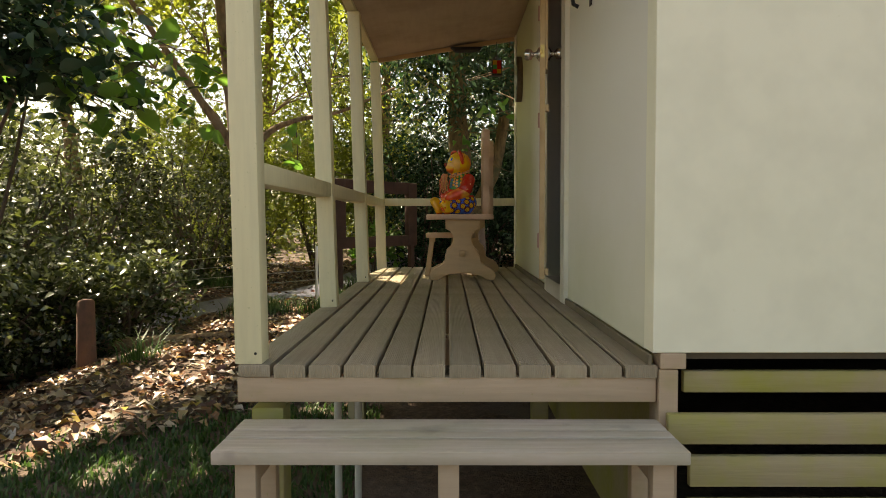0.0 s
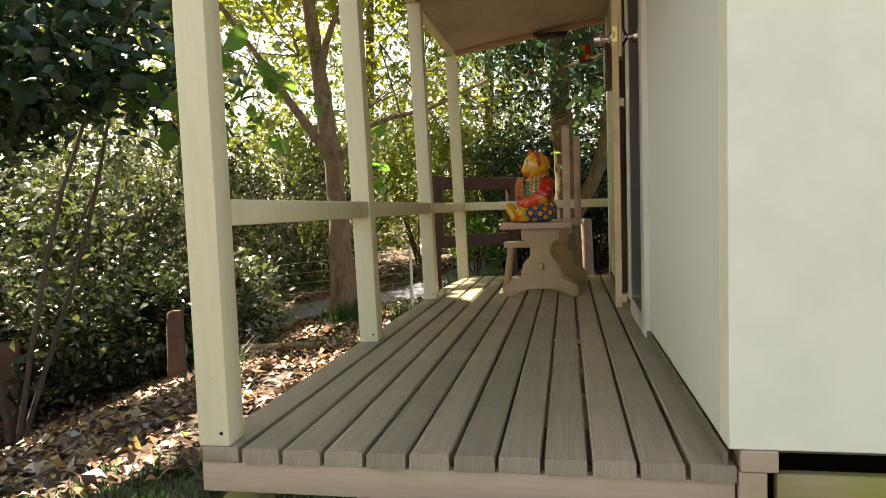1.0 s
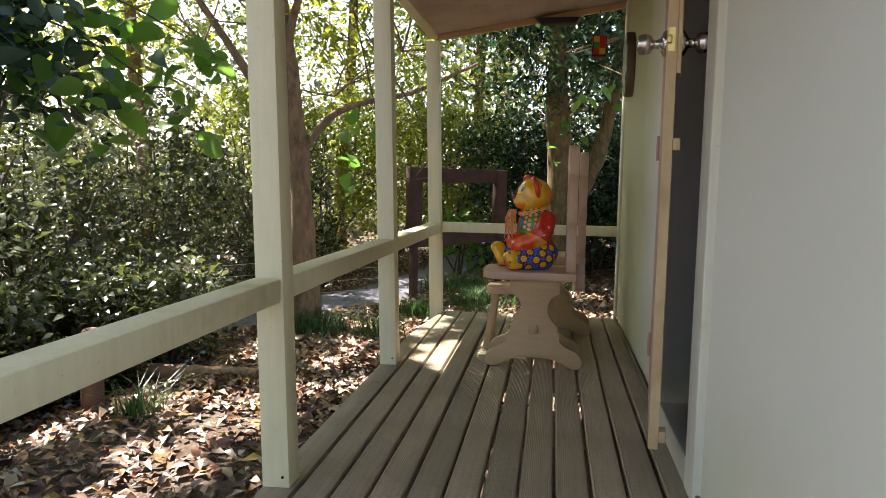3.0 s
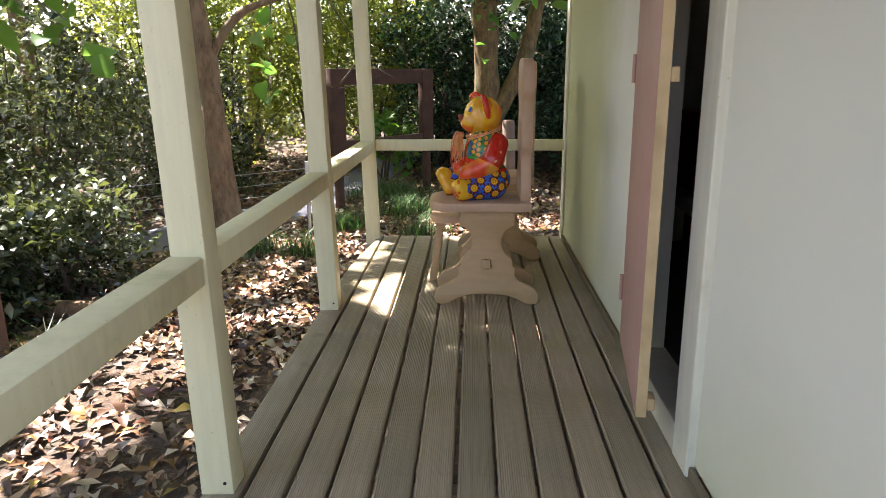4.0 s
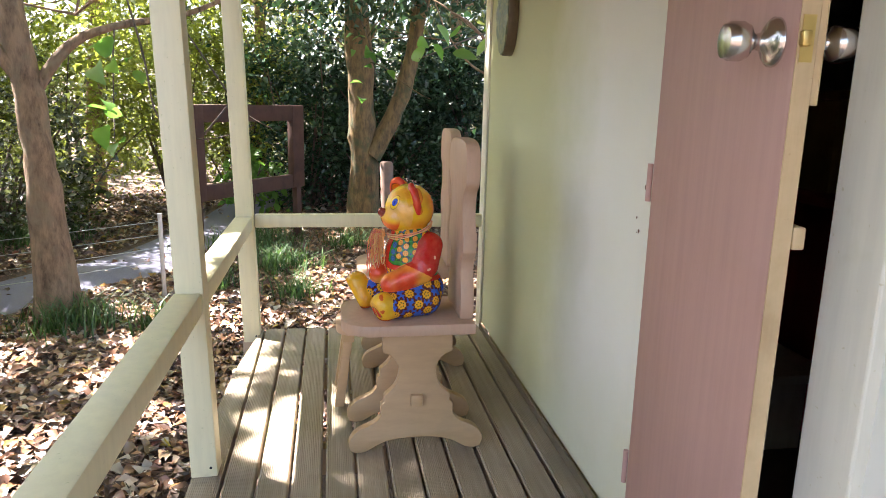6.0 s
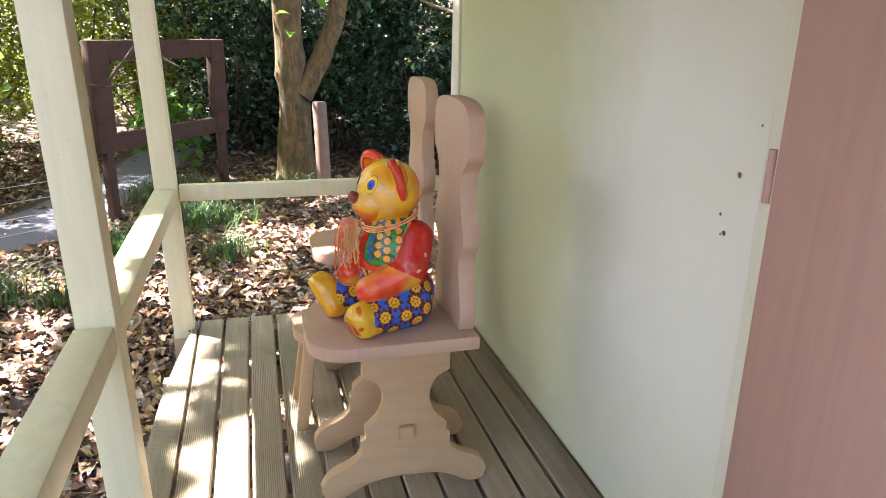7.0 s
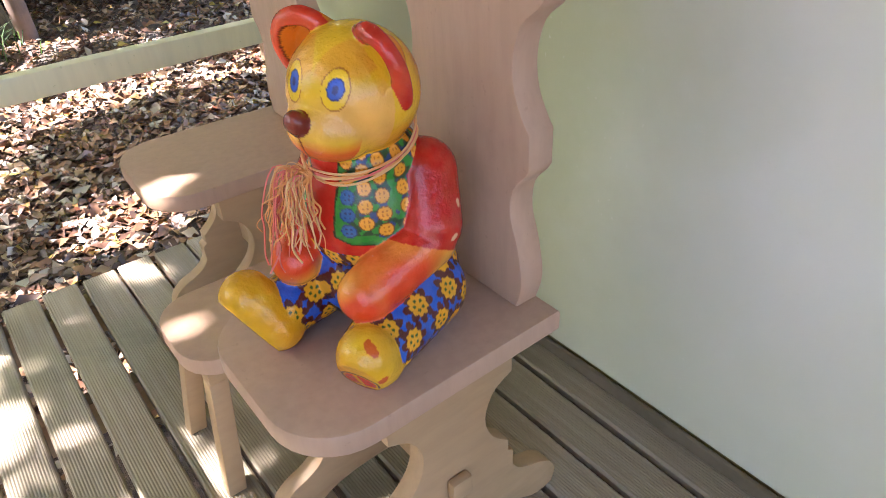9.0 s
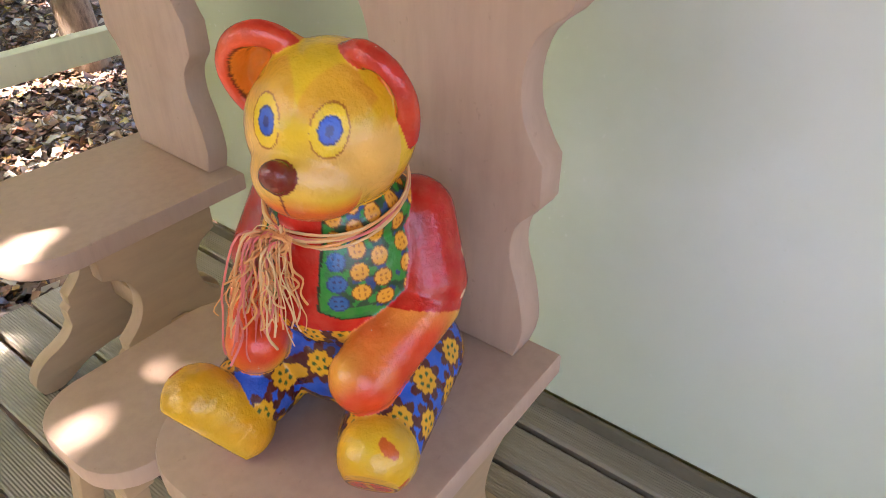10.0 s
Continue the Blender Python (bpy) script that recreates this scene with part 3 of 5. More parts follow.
for x in (2.2, 3.4, 4.6):
    tagged(finish(box(x, x + 0.09, 0.09, 0.18, -0.85, 0.0), "house_stump", ROUGHSLAT), "timber stump under the cottage", "stump post", kind="structure")
# added walls keep daylight out, so the space under the cottage stays dark
tagged(finish(box(1.2, 5.0, YE - 0.06, YE - 0.03, -0.9, 0.028), "light_block_north", ROUGHSLAT), "added wall blocking light under the cottage's far wall", "base wall", kind="structure")
tagged(finish(box(5.01, 5.04, 0.0, YE, -0.9, 0.028), "light_block_east", ROUGHSLAT), "added wall blocking light under the cottage's side wall", "base wall", kind="structure")
tagged(finish(box(1.2, 1.23, 0.2, YE - 0.07, -0.9, -0.002), "light_block_west", ROUGHSLAT), "added wall blocking light beside the space under the deck", "base wall", kind="structure")
for dx in (0.0, 0.075):
    p = tagged(finish(tube([(0.16 + dx, 0.75, -0.75), (0.19 + dx, 0.55, -0.13)], 0.014, 10), "drain_pipe", PVC, smooth=60), "pale drain pipe slanting under the deck", "pipe", "pipes under the deck")


# ---- trestle chairs ----
def half_mirror(points):
    return [(u, v) for u, v in points] + [(-u, v) for u, v in reversed(points) if abs(u) > 1e-6]


def build_chair():
    """Faces -x; origin on the deck under the seat's middle."""
    o = empty("trestle_chair", "tan-painted plank chair with scalloped back and cut-out trestle ends", "chair", (0.65, 2.719, 0), "plank chairs on the porch")
    r = 0.095
    seat = [(0.205, -0.155), (0.205, 0.155)]
    for cx, cy, a0 in ((-0.205 + r, 0.16 - r, 90), (-0.205 + r, -0.16 + r, 180)):
        for k in range(9):
            a = radians(a0 + 90 * k / 8)
            seat.append((cx + r * math.cos(a), cy + r * math.sin(a)))
    part("seat", prism(seat, 0.036, Matrix.Translation((0, 0, 0.394)), 0.005), ROSE, o, "worn brown-pink plank seat", 35)
    curve = smooth_line([(0.110, 0.335, 0), (0.075, 0.315, 0), (0.058, 0.272, 0), (0.070, 0.225, 0), (0.104, 0.190, 0)], 4)
    foot = smooth_line([(0.114, 0.125, 0), (0.128, 0.106, 0), (0.152, 0.091, 0), (0.180, 0.079, 0), (0.203, 0.060, 0), (0.215, 0.032, 0), (0.207, 0.005, 0)], 4)
    under = smooth_line([(0.187, 0.0, 0), (0.160, 0.004, 0), (0.128, 0.022, 0), (0.095, 0.036, 0), (0.05, 0.044, 0), (0.0, 0.046, 0)], 3)
    side = [(0.110, 0.3935)] + [(p.x, p.y) for p in curve] + [(0.104, 0.168), (0.114, 0.160)] + [(p.x, p.y) for p in foot] + [(p.x, p.y) for p in under]
    xz = Matrix(((1, 0, 0, 0), (0, 0, 1, 0), (0, 1, 0, 0), (0, 0, 0, 1)))
    for y in (-0.128, 0.092):
        part("trestle_end", prism(half_mirror(side), 0.034, Matrix.Translation((0.03, y, 0)) @ xz, 0.003), TAN, o, smooth=35)
    back = smooth_line([(0.110, 0.431, 0), (0.121, 0.475, 0), (0.112, 0.53, 0), (0.098, 0.575, 0), (0.102, 0.615, 0), (0.124, 0.642, 0)], 3) \
        + smooth_line([(0.130, 0.652, 0), (0.130, 0.70, 0)], 1) + smooth_line([(0.121, 0.712, 0), (0.104, 0.745, 0), (0.100, 0.785, 0), (0.112, 0.825, 0), (0.138, 0.848, 0)], 3) \
        + smooth_line([(0.147, 0.858, 0), (0.152, 0.90, 0), (0.146, 0.945, 0), (0.122, 0.973, 0), (0.07, 0.985, 0), (0.0, 0.987, 0)], 3)
    yz = Matrix(((0, 0, 1, 0), (1, 0, 0, 0), (0, 1, 0, 0), (0, 0, 0, 1)))
    part("backrest", prism(half_mirror([(p.x, p.y) for p in back]), 0.042, Matrix.Translation((0.162, 0, 0)) @ yz, 0.003), ROSE, o, "pinkish brown scalloped plank back", 35)
    stretcher = part("stretcher", box(0.012, 0.046, -0.0938, 0.0918, 0.15, 0.20, 0.003), TAN, o)
    for y0, y1 in ((-0.146, -0.1282), (0.1262, 0.142)):
        part("tenon", box(0.008, 0.046, y0, y1, 0.157, 0.196, 0.005), TAN, stretcher)
    part("seat_batten", box(-0.06, 0.09, -0.0938, 0.0918, 0.352, 0.3935, 0.003), TAN, o)
    return o


chair = build_chair()
copy_thing(chair, pose(0.725, 3.42, 0, 0, 0, -1.5))


def build_stool():
    o = empty("low_stool", "low tan-painted plank stool with splayed legs, scuffed top", "stool", (0.605, 3.05, 0))
    r = 0.075
    top = []
    for cx, cy, a0 in ((0.175 - r, 0.11 - r, 0), (-0.175 + r, 0.11 - r, 90), (-0.175 + r, -0.11 + r, 180), (0.175 - r, -0.11 + r, 270)):
        for k in range(7):
            a = radians(a0 + 90 * k / 6)
            top.append((cx + r * math.cos(a), cy + r * math.sin(a)))
    part("top", prism(top, 0.034, Matrix.Translation((0, 0, 0.266)), 0.005), ROSE, o, "scuffed plank top", 35)
    for sx in (-1, 1):
        part("cross_bar", box(sx * 0.13 - 0.02, sx * 0.13 + 0.02, -0.085, 0.085, 0.236, 0.2655, 0.003), TAN, o)
        for sy in (-1, 1):
            bm = box(-0.017, 0.017, -0.017, 0.017, 0.0, 0.262, 0.003)
            top_at, foot_at = Vector((sx * 0.13, sy * 0.06, 0)), Vector((sx * 0.165, sy * 0.095, 0))
            for v in bm.verts:
                v.co += foot_at.lerp(top_at, max(0.0, min(1.0, v.co.z / 0.262)))
            part("leg", bm, TAN, o)
    return o


build_stool()


# ---- painted bear figure ----
def sd_ellipsoid(p, c, r):
    q = (p - np.array(c)) / np.array(r)
    k = np.linalg.norm(q, axis=1)
    return (k - 1) * min(r)


def sd_capsule(p, a, b, ra, rb):
    a, b = np.array(a), np.array(b)
    t = np.clip(((p - a) @ (b - a)) / ((b - a) @ (b - a)), 0, 1)
    return np.linalg.norm(p - a - t[:, None] * (b - a), axis=1) - (ra + (rb - ra) * t)


BODY = [((0.020, 0.004, 0.190), (0.092, 0.096, 0.118)), ((0.032, 0.004, 0.080), (0.102, 0.120, 0.088)), ((0.018, 0.000, 0.270), (0.072, 0.078, 0.045))]
HEAD = [((0.006, -0.005, 0.360), (0.084, 0.084, 0.083)), ((-0.036, -0.002, 0.332), (0.058, 0.060, 0.048)), ((-0.064, 0.003, 0.338), (0.032, 0.036, 0.031))]
NOSE = ((-0.094, 0.005, 0.352), (0.013, 0.0165, 0.0155))
EAR_RIMS = [[(0.002, -0.030, 0.432), (-0.012, -0.050, 0.440), (-0.018, -0.072, 0.430), (-0.014, -0.086, 0.406), (-0.006, -0.087, 0.380), (0.000, -0.083, 0.360)],
            [(0.004, 0.026, 0.434), (-0.008, 0.050, 0.448), (-0.014, 0.074, 0.441), (-0.010, 0.089, 0.417), (-0.002, 0.087, 0.390), (0.004, 0.076, 0.370)]]
EAR_CUPS = [((0.004, -0.060, 0.398), (0.017, 0.027, 0.038)), ((0.006, 0.062, 0.406), (0.017, 0.027, 0.037))]
SLEEVES = [((0.050, -0.070, 0.240), (0.022, -0.092, 0.178), 0.047, 0.047), ((0.052, 0.078, 0.240), (0.026, 0.102, 0.176), 0.047, 0.046)]
HANDS = [((0.010, -0.092, 0.160), (-0.083, -0.056, 0.116), 0.044, 0.039), ((0.016, 0.102, 0.158), (-0.070, 0.076, 0.122), 0.042, 0.036)]
LEGS = [((0.03, -0.072, 0.058), (-0.105, -0.078, 0.048), 0.062, 0.047), ((0.03, 0.074, 0.058), (-0.095, 0.092, 0.050), 0.060, 0.046)]
FEET = [((-0.116, -0.080, 0.044), (-0.128, -0.084, 0.056), 0.046, 0.043), ((-0.118, 0.086, 0.036), (-0.136, 0.116, 0.086), 0.040, 0.040)]
EYES = [(-0.070, -0.036, 0.387), (-0.073, 0.024, 0.389)]


def build_bear():
    src = bmesh.new()

    def ell(c, r):
        bmesh.ops.create_icosphere(src, subdivisions=4, radius=1.0, matrix=Matrix.Translation(c) @ Matrix.Diagonal((*r, 1)))

    def cap(a, b, ra, rb):
        a, b = Vector(a), Vector(b)
        for k in range(9):
            t = k / 8
            bmesh.ops.create_icosphere(src, subdivisions=3, radius=ra + (rb - ra) * t, matrix=Matrix.Translation(a.lerp(b, t)))

    for c, r in BODY + HEAD + [NOSE] + EAR_CUPS:
        ell(c, r)
    for rim in EAR_RIMS:
        for p0, p1 in zip(smooth_line(rim, 3), smooth_line(rim, 3)[1:]):
            cap(p0, p1, 0.0125, 0.0125)
    for g in SLEEVES + HANDS + LEGS + FEET:
        cap(*g)
    tmp_me = bpy.data.meshes.new("bear_blocks")
    src.to_mesh(tmp_me)
    src.free()
    tmp = new("bear_blocks", tmp_me)
    rm = tmp.modifiers.new("remesh", "REMESH")
    rm.mode, rm.voxel_size = "VOXEL", 0.0020
    sm = tmp.modifiers.new("smooth", "SMOOTH")
    sm.factor, sm.iterations = 0.6, 14
    dg = bpy.context.evaluated_depsgraph_get()
    me = bpy.data.meshes.new_from_object(tmp.evaluated_get(dg))
    bpy.data.objects.remove(tmp)
    n = len(me.vertices)
    vn = np.empty(n * 3, np.float32)
    me.vertices.foreach_get("normal", vn)
    vn = vn.reshape(-1, 3).astype(float)
    co = np.empty(n * 3, np.float32)
    me.vertices.foreach_get("co", co)
    p = co.reshape(-1, 3).astype(float)

    # hollow the ears' fronts, press a mouth line, flatten the base
    for c, r in EAR_CUPS:
        q = (p - np.array(c)) / np.array(r)
        rad = np.hypot(q[:, 1], q[:, 2])
        w = np.clip((0.95 - rad) / 0.4, 0, 1) * (q[:, 0] < 0) * (q[:, 0] > -2.2)
        p[:, 0] += 0.012 * w * w * (3 - 2 * w)
    # flat soles
    for at_, nrm, side in (((-0.156, -0.086, 0.045), (-0.90, -0.10, -0.42), -1), ((-0.158, 0.10, 0.055), (-0.86, 0.22, -0.45), 1)):
        nv = np.array(nrm) / np.linalg.norm(nrm)
        over = (p - np.array(at_)) @ nv
        sole = (over > 0) & (p[:, 1] * side > 0.03) & (p[:, 0] < -0.09)
        p[sole] -= (over[sole] * 0.85)[:, None] * nv
    p[:, 2] = np.maximum(p[:, 2], 0.001)

    d = {
        "body": np.min([sd_ellipsoid(p, *g) for g in BODY], 0), "head": np.min([sd_ellipsoid(p, *g) for g in HEAD], 0),
        "nose": sd_ellipsoid(p, *NOSE) - 0.002, "ear": np.min([sd_capsule(p, g0, g1, 0.0125, 0.0125) for rim in EAR_RIMS for g0, g1 in zip(rim, rim[1:])] + [sd_ellipsoid(p, *g) for g in EAR_CUPS], 0),
        "sleeve": np.min([sd_capsule(p, *g) for g in SLEEVES], 0), "hand": np.min([sd_capsule(p, *g) for g in HANDS], 0),
        "leg": np.min([sd_capsule(p, *g) for g in LEGS], 0), "foot": np.min([sd_capsule(p, *g) for g in FEET], 0),
    }
    keys = list(d)
    which = np.argmin(np.stack([d[k] for k in keys]), 0)
    is_ = {k: which == i for i, k in enumerate(keys)}

    def col(r, g, b):
        return np.array(srgb(r, g, b)[:3])

    rng = np.random.default_rng(11)

    def mottled(scale, seed):
        return np.array([noise.noise(Vector(v) * scale + Vector((seed, 0, 0))) for v in p])

    n1, n2 = mottled(14, 3.0), mottled(38, 9.0)
    C = np.zeros((n, 3))

    def blend(mask, colour, amount=1.0):
        a = (np.clip(amount, 0, 1) * mask)[:, None] if not np.isscalar(amount) else (amount * mask.astype(float))[:, None]
        C[:] = C * (1 - a) + colour * a

    # head: yellow, turning to orange behind and below
    head = is_["head"]
    blend(head, col(232, 186, 36))
    blend(head, col(228, 112, 28), np.clip((p[:, 0] + 0.012) / 0.085 + 0.7 * n1 + (0.335 - p[:, 2]) * 7, 0, 0.9))
    blend(head, col(238, 176, 110), np.clip(1.25 - np.hypot((p[:, 1] + 0.050) / 0.040, (p[:, 2] - 0.352) / 0.034) + n1 * 0.8, 0, 0.6) * (p[:, 0] < -0.02))
    blend(head, col(238, 176, 110), np.clip(1.25 - np.hypot((p[:, 1] - 0.045) / 0.034, (p[:, 2] - 0.352) / 0.034) + n1 * 0.8, 0, 0.6) * (p[:, 0] < -0.02))
    blend(head, col(226, 84, 34), np.clip((0.332 - p[:, 2]) / 0.022 + n1 * 0.5, 0, 0.85) * (p[:, 0] < -0.055))
    for e in EYES:
        q = p - np.array(e)
        rr = np.hypot(q[:, 1] / 0.0160, q[:, 2] / 0.0225)
        front = head & (p[:, 0] < -0.02)
        brow = np.hypot(q[:, 1] / 0.028, (q[:, 2] - 0.010) / 0.034)
        blend(front, col(222, 96, 70), np.clip((1.1 - brow) * 3, 0, 0.25) * np.clip((q[:, 2] - 0.004) / 0.012, 0, 1))
        blend(front & (rr < 1.04), col(176, 104, 28))
        blend(front & (rr < 0.97), col(238, 196, 34))
        ir = np.hypot((q[:, 1] + 0.001) / 0.0100, (q[:, 2] - 0.001) / 0.0128)
        blend(front & (ir < 1.0), col(10, 34, 96))
        blend(front & (ir < 0.86), col(24, 84, 184))
        blend(front & (ir < 0.38), col(12, 44, 120))
    mouth = head & (np.abs(p[:, 1] - 0.003) < 0.0018) & (p[:, 2] < 0.342) & (p[:, 2] > 0.306) & (p[:, 0] < -0.05)
    blend(mouth, col(120, 20, 10))
    blend(is_["nose"], col(126, 16, 22))
    blend(is_["nose"], col(90, 10, 16), np.clip(n2 * 1.5, 0, 0.5))

    # ears: red rims, orange hollows and backs
    m = is_["ear"]
    blend(m, col(204, 46, 34))
    blend(m, col(232, 96, 50), np.clip(n1 * 1.6, 0, 0.6))
    blend(m & (p[:, 0] > 0.001), col(226, 134, 30))
    for c, r in EAR_CUPS:
        rad = np.hypot((p[:, 1] - c[1]) / r[1], (p[:, 2] - c[2]) / r[2])
        inner_ear = m & (rad < 0.86) & (p[:, 0] < c[0] + 0.004)
        blend(inner_ear, col(230, 132, 30))
        blend(inner_ear & (rad > 0.80), col(120, 34, 16))
    blend(m & (n2 > 0.40) & (p[:, 2] > 0.43) & (p[:, 1] < 0), col(226, 180, 130), 0.8)

    # shirt and waistcoat
    body = is_["body"]
    saz = np.degrees(np.arctan2(p[:, 1] - 0.004, -(p[:, 0] - 0.03))) - 9.0
    az = np.abs((saz + 180.0) % 360.0 - 180.0)
    waist = 0.122 + 0.034 * np.clip((85 - az) / 50, 0, 1)
    top = body & (p[:, 2] >= waist)
    blend(top, col(204, 24, 18))
    hem = 0.136 + 0.040 * np.clip((95 - az) / 50, 0, 1) + 0.010 * np.clip((28 - az) / 14, 0, 1)
    inner = 16 + (p[:, 2] - 0.2) * 60
    vest = top & (az > inner) & (p[:, 2] > hem)
    blend(top & (az > inner - 1.6) & (p[:, 2] > hem - 0.0022), col(14, 40, 16))
    blend(vest, col(24, 140, 52))
    blend(vest & (n2 > 0.15), col(22, 124, 56))
    leafy = vest & (p[:, 2] > hem + 0.014) & (az > inner + 7)
    blend(leafy & (mottled(95, 2.0) > 0.02), col(14, 76, 48))
    blend(leafy & (mottled(75, 5.0) > 0.24), col(22, 70, 116))
    for col_i, a0 in enumerate((27, 41, 55, 74, 96, 120, 144)):
        for k in range(7):
            z0 = 0.196 + 0.0225 * k + (0.011 if col_i % 2 else 0) - (0.03 if col_i > 2 else 0)
            dist = np.hypot(np.radians(az - a0) * 0.09, p[:, 2] - z0)
            blue = col_i == 0 and k < 3
            blend(vest & (dist < 0.0098), col(16, 60, 110) if blue else col(120, 60, 10))
            blend(vest & (dist < 0.0086), col(26, 96, 150) if blue else col(238, 168, 48))
            for sx, sz in ((0.0028, 0.0028), (-0.0028, 0.0028), (0.0028, -0.0028), (-0.0028, -0.0028)):
                dd = np.hypot(np.radians(az - a0) * 0.09 - sx, p[:, 2] - z0 - sz)
                blend(vest & (dd < 0.0013), col(14, 40, 90) if blue else col(190, 110, 30))

    # sleeves and hands
    blend(is_["sleeve"], col(196, 20, 18))
    low_sleeve = is_["sleeve"] & ((p[:, 2] - 0.176) < (-p[:, 0] - 0.030) * 0.55)
    blend(low_sleeve, col(236, 168, 66))
    blend(is_["sleeve"] & ~low_sleeve, col(128, 10, 14), np.clip(-n1 * 1.2, 0, 0.45))
    blend(is_["sleeve"] & (n2 > 0.6) & (p[:, 2] < 0.22), col(226, 176, 140))
    hand = is_["hand"]
    t = np.clip((0.035 - p[:, 0]) / 0.12, 0, 1)
    blend(hand, col(236, 168, 66))
    blend(hand, col(226, 62, 28), np.clip(t * 1.5 - 0.65 + n1 * 1.7, 0, 0.95))
    cuff = hand & ((p[:, 2] - 0.176) > (-p[:, 0] - 0.030) * 0.55)
    blend(cuff, col(200, 22, 18))

    # trousers with yellow flowers
    pants = (body & (p[:, 2] < waist)) | is_["leg"]
    blend(pants, col(14, 100, 200))
    blend(pants, col(12, 50, 130), np.clip(-n1 * 1.6, 0, 0.7))
    idx = np.flatnonzero(pants & (p[:, 2] > 0.012))
    spots, outs = [], []
    for i in rng.permutation(idx):
        if all(np.linalg.norm(p[i] - s) > 0.041 for s in spots):
            spots.append(p[i])
            outs.append(vn[i])
        if len(spots) > 55:
            break
    for s, out in zip(spots, outs):
        near = np.flatnonzero(pants & (np.abs(p - s).max(1) < 0.034))
        q = p[near] - s
        u = np.cross(out, [0.1, 0.2, 1.0])
        u /= np.linalg.norm(u)
        v = np.cross(out, u)
        a, rr = np.arctan2(q @ v, q @ u), np.hypot(q @ u, q @ v)
        petal = rr < 0.0165 + 0.0095 * np.abs(np.cos(4 * a))
        C[near[petal]] = col(84, 18, 34)
        C[near[rr < 0.0150 + 0.0013 * np.cos(9 * a)]] = col(232, 172, 34)
        for k in range(5):
            e = np.array([math.cos(1.26 * k), math.sin(1.26 * k)]) * 0.0070
            dot = np.hypot(q @ u - e[0], q @ v - e[1]) < 0.0025
            C[near[dot]] = col(62, 96, 34)

    # feet: yellow, red pads underneath
    foot = is_["foot"]
    blend(foot, col(226, 158, 22))
    blend(foot, col(232, 190, 40), np.clip(0.4 + n1, 0, 0.8))
    blend(foot & (n2 > 0.5), col(206, 96, 30))
    blend(foot & (p[:, 2] < 0.012), col(190, 50, 20), 0.8)
    for a, b, ra, rb in FEET:
        q = p - np.array([b[0] - 0.03, b[1], 0.030])
        pad = foot & (np.abs(p[:, 1] - b[1]) < 0.04) & (p[:, 0] < b[0] - 0.014)
        rr = np.hypot(q[:, 1] / 0.026, q[:, 2] / 0.022)
        blend(pad & (np.abs(rr - 1) < 0.06), col(120, 60, 10))
        blend(pad & (rr < 0.85) & (np.abs(q[:, 1]) > 0.003) & (q[:, 2] > -0.012), col(216, 44, 22))
    C *= (1 + 0.16 * n2)[:, None]
    C = np.clip(C, 0, 1) ** 1.1

    me.vertices.foreach_set("co", p.astype(np.float32).ravel())
    at = me.color_attributes.new("paint", "FLOAT_COLOR", "POINT")
    at.data.foreach_set("color", np.concatenate([np.clip(C, 0, 1), np.ones((n, 1))], 1).astype(np.float32).ravel())
    me.materials.clear()
    m = Mat("glossy_figure_paint", 0.22, 0, 0.4)
    a = m.n("ShaderNodeAttribute")
    a.attribute_name = "paint"
    f = m.noise(60, 4, 0.6)
    w = m.noise(300, 2, 0.5)
    scratch = m.ramp(m.noise(45, 5, 0.7), [(0.69, (0, 0, 0, 1)), (0.72, (0.7, 0.7, 0.7, 1))])
    m.color(m.mix(scratch, m.mix(0.05, a.outputs["Color"], m.ramp(f, [(0.3, (0.3, 0.1, 0.03, 1)), (0.7, (0.9, 0.7, 0.3, 1))])), (0.62, 0.46, 0.30, 1)))
    m.bump(m.math("ADD", f, m.math("MULTIPLY", w, 0.25)), 0.45, 0.005).rough(f, 0.07, 0.24)
    m.b.inputs["Coat Weight"].default_value = 0.25
    m.b.inputs["Coat Roughness"].default_value = 0.06
    me.materials.append(m.m)
    me.shade_smooth()
    ob = tagged(new("bear_figure", me), "glossy painted bear figure, floral trousers and green waistcoat, on a chair", "figurine")
    ob.matrix_world = BEAR_AT
    return ob


BEAR_AT = pose(0.655, 2.728, 0.4295, 0, 0, 21) @ Matrix.Scale(0.93, 4)
build_bear()


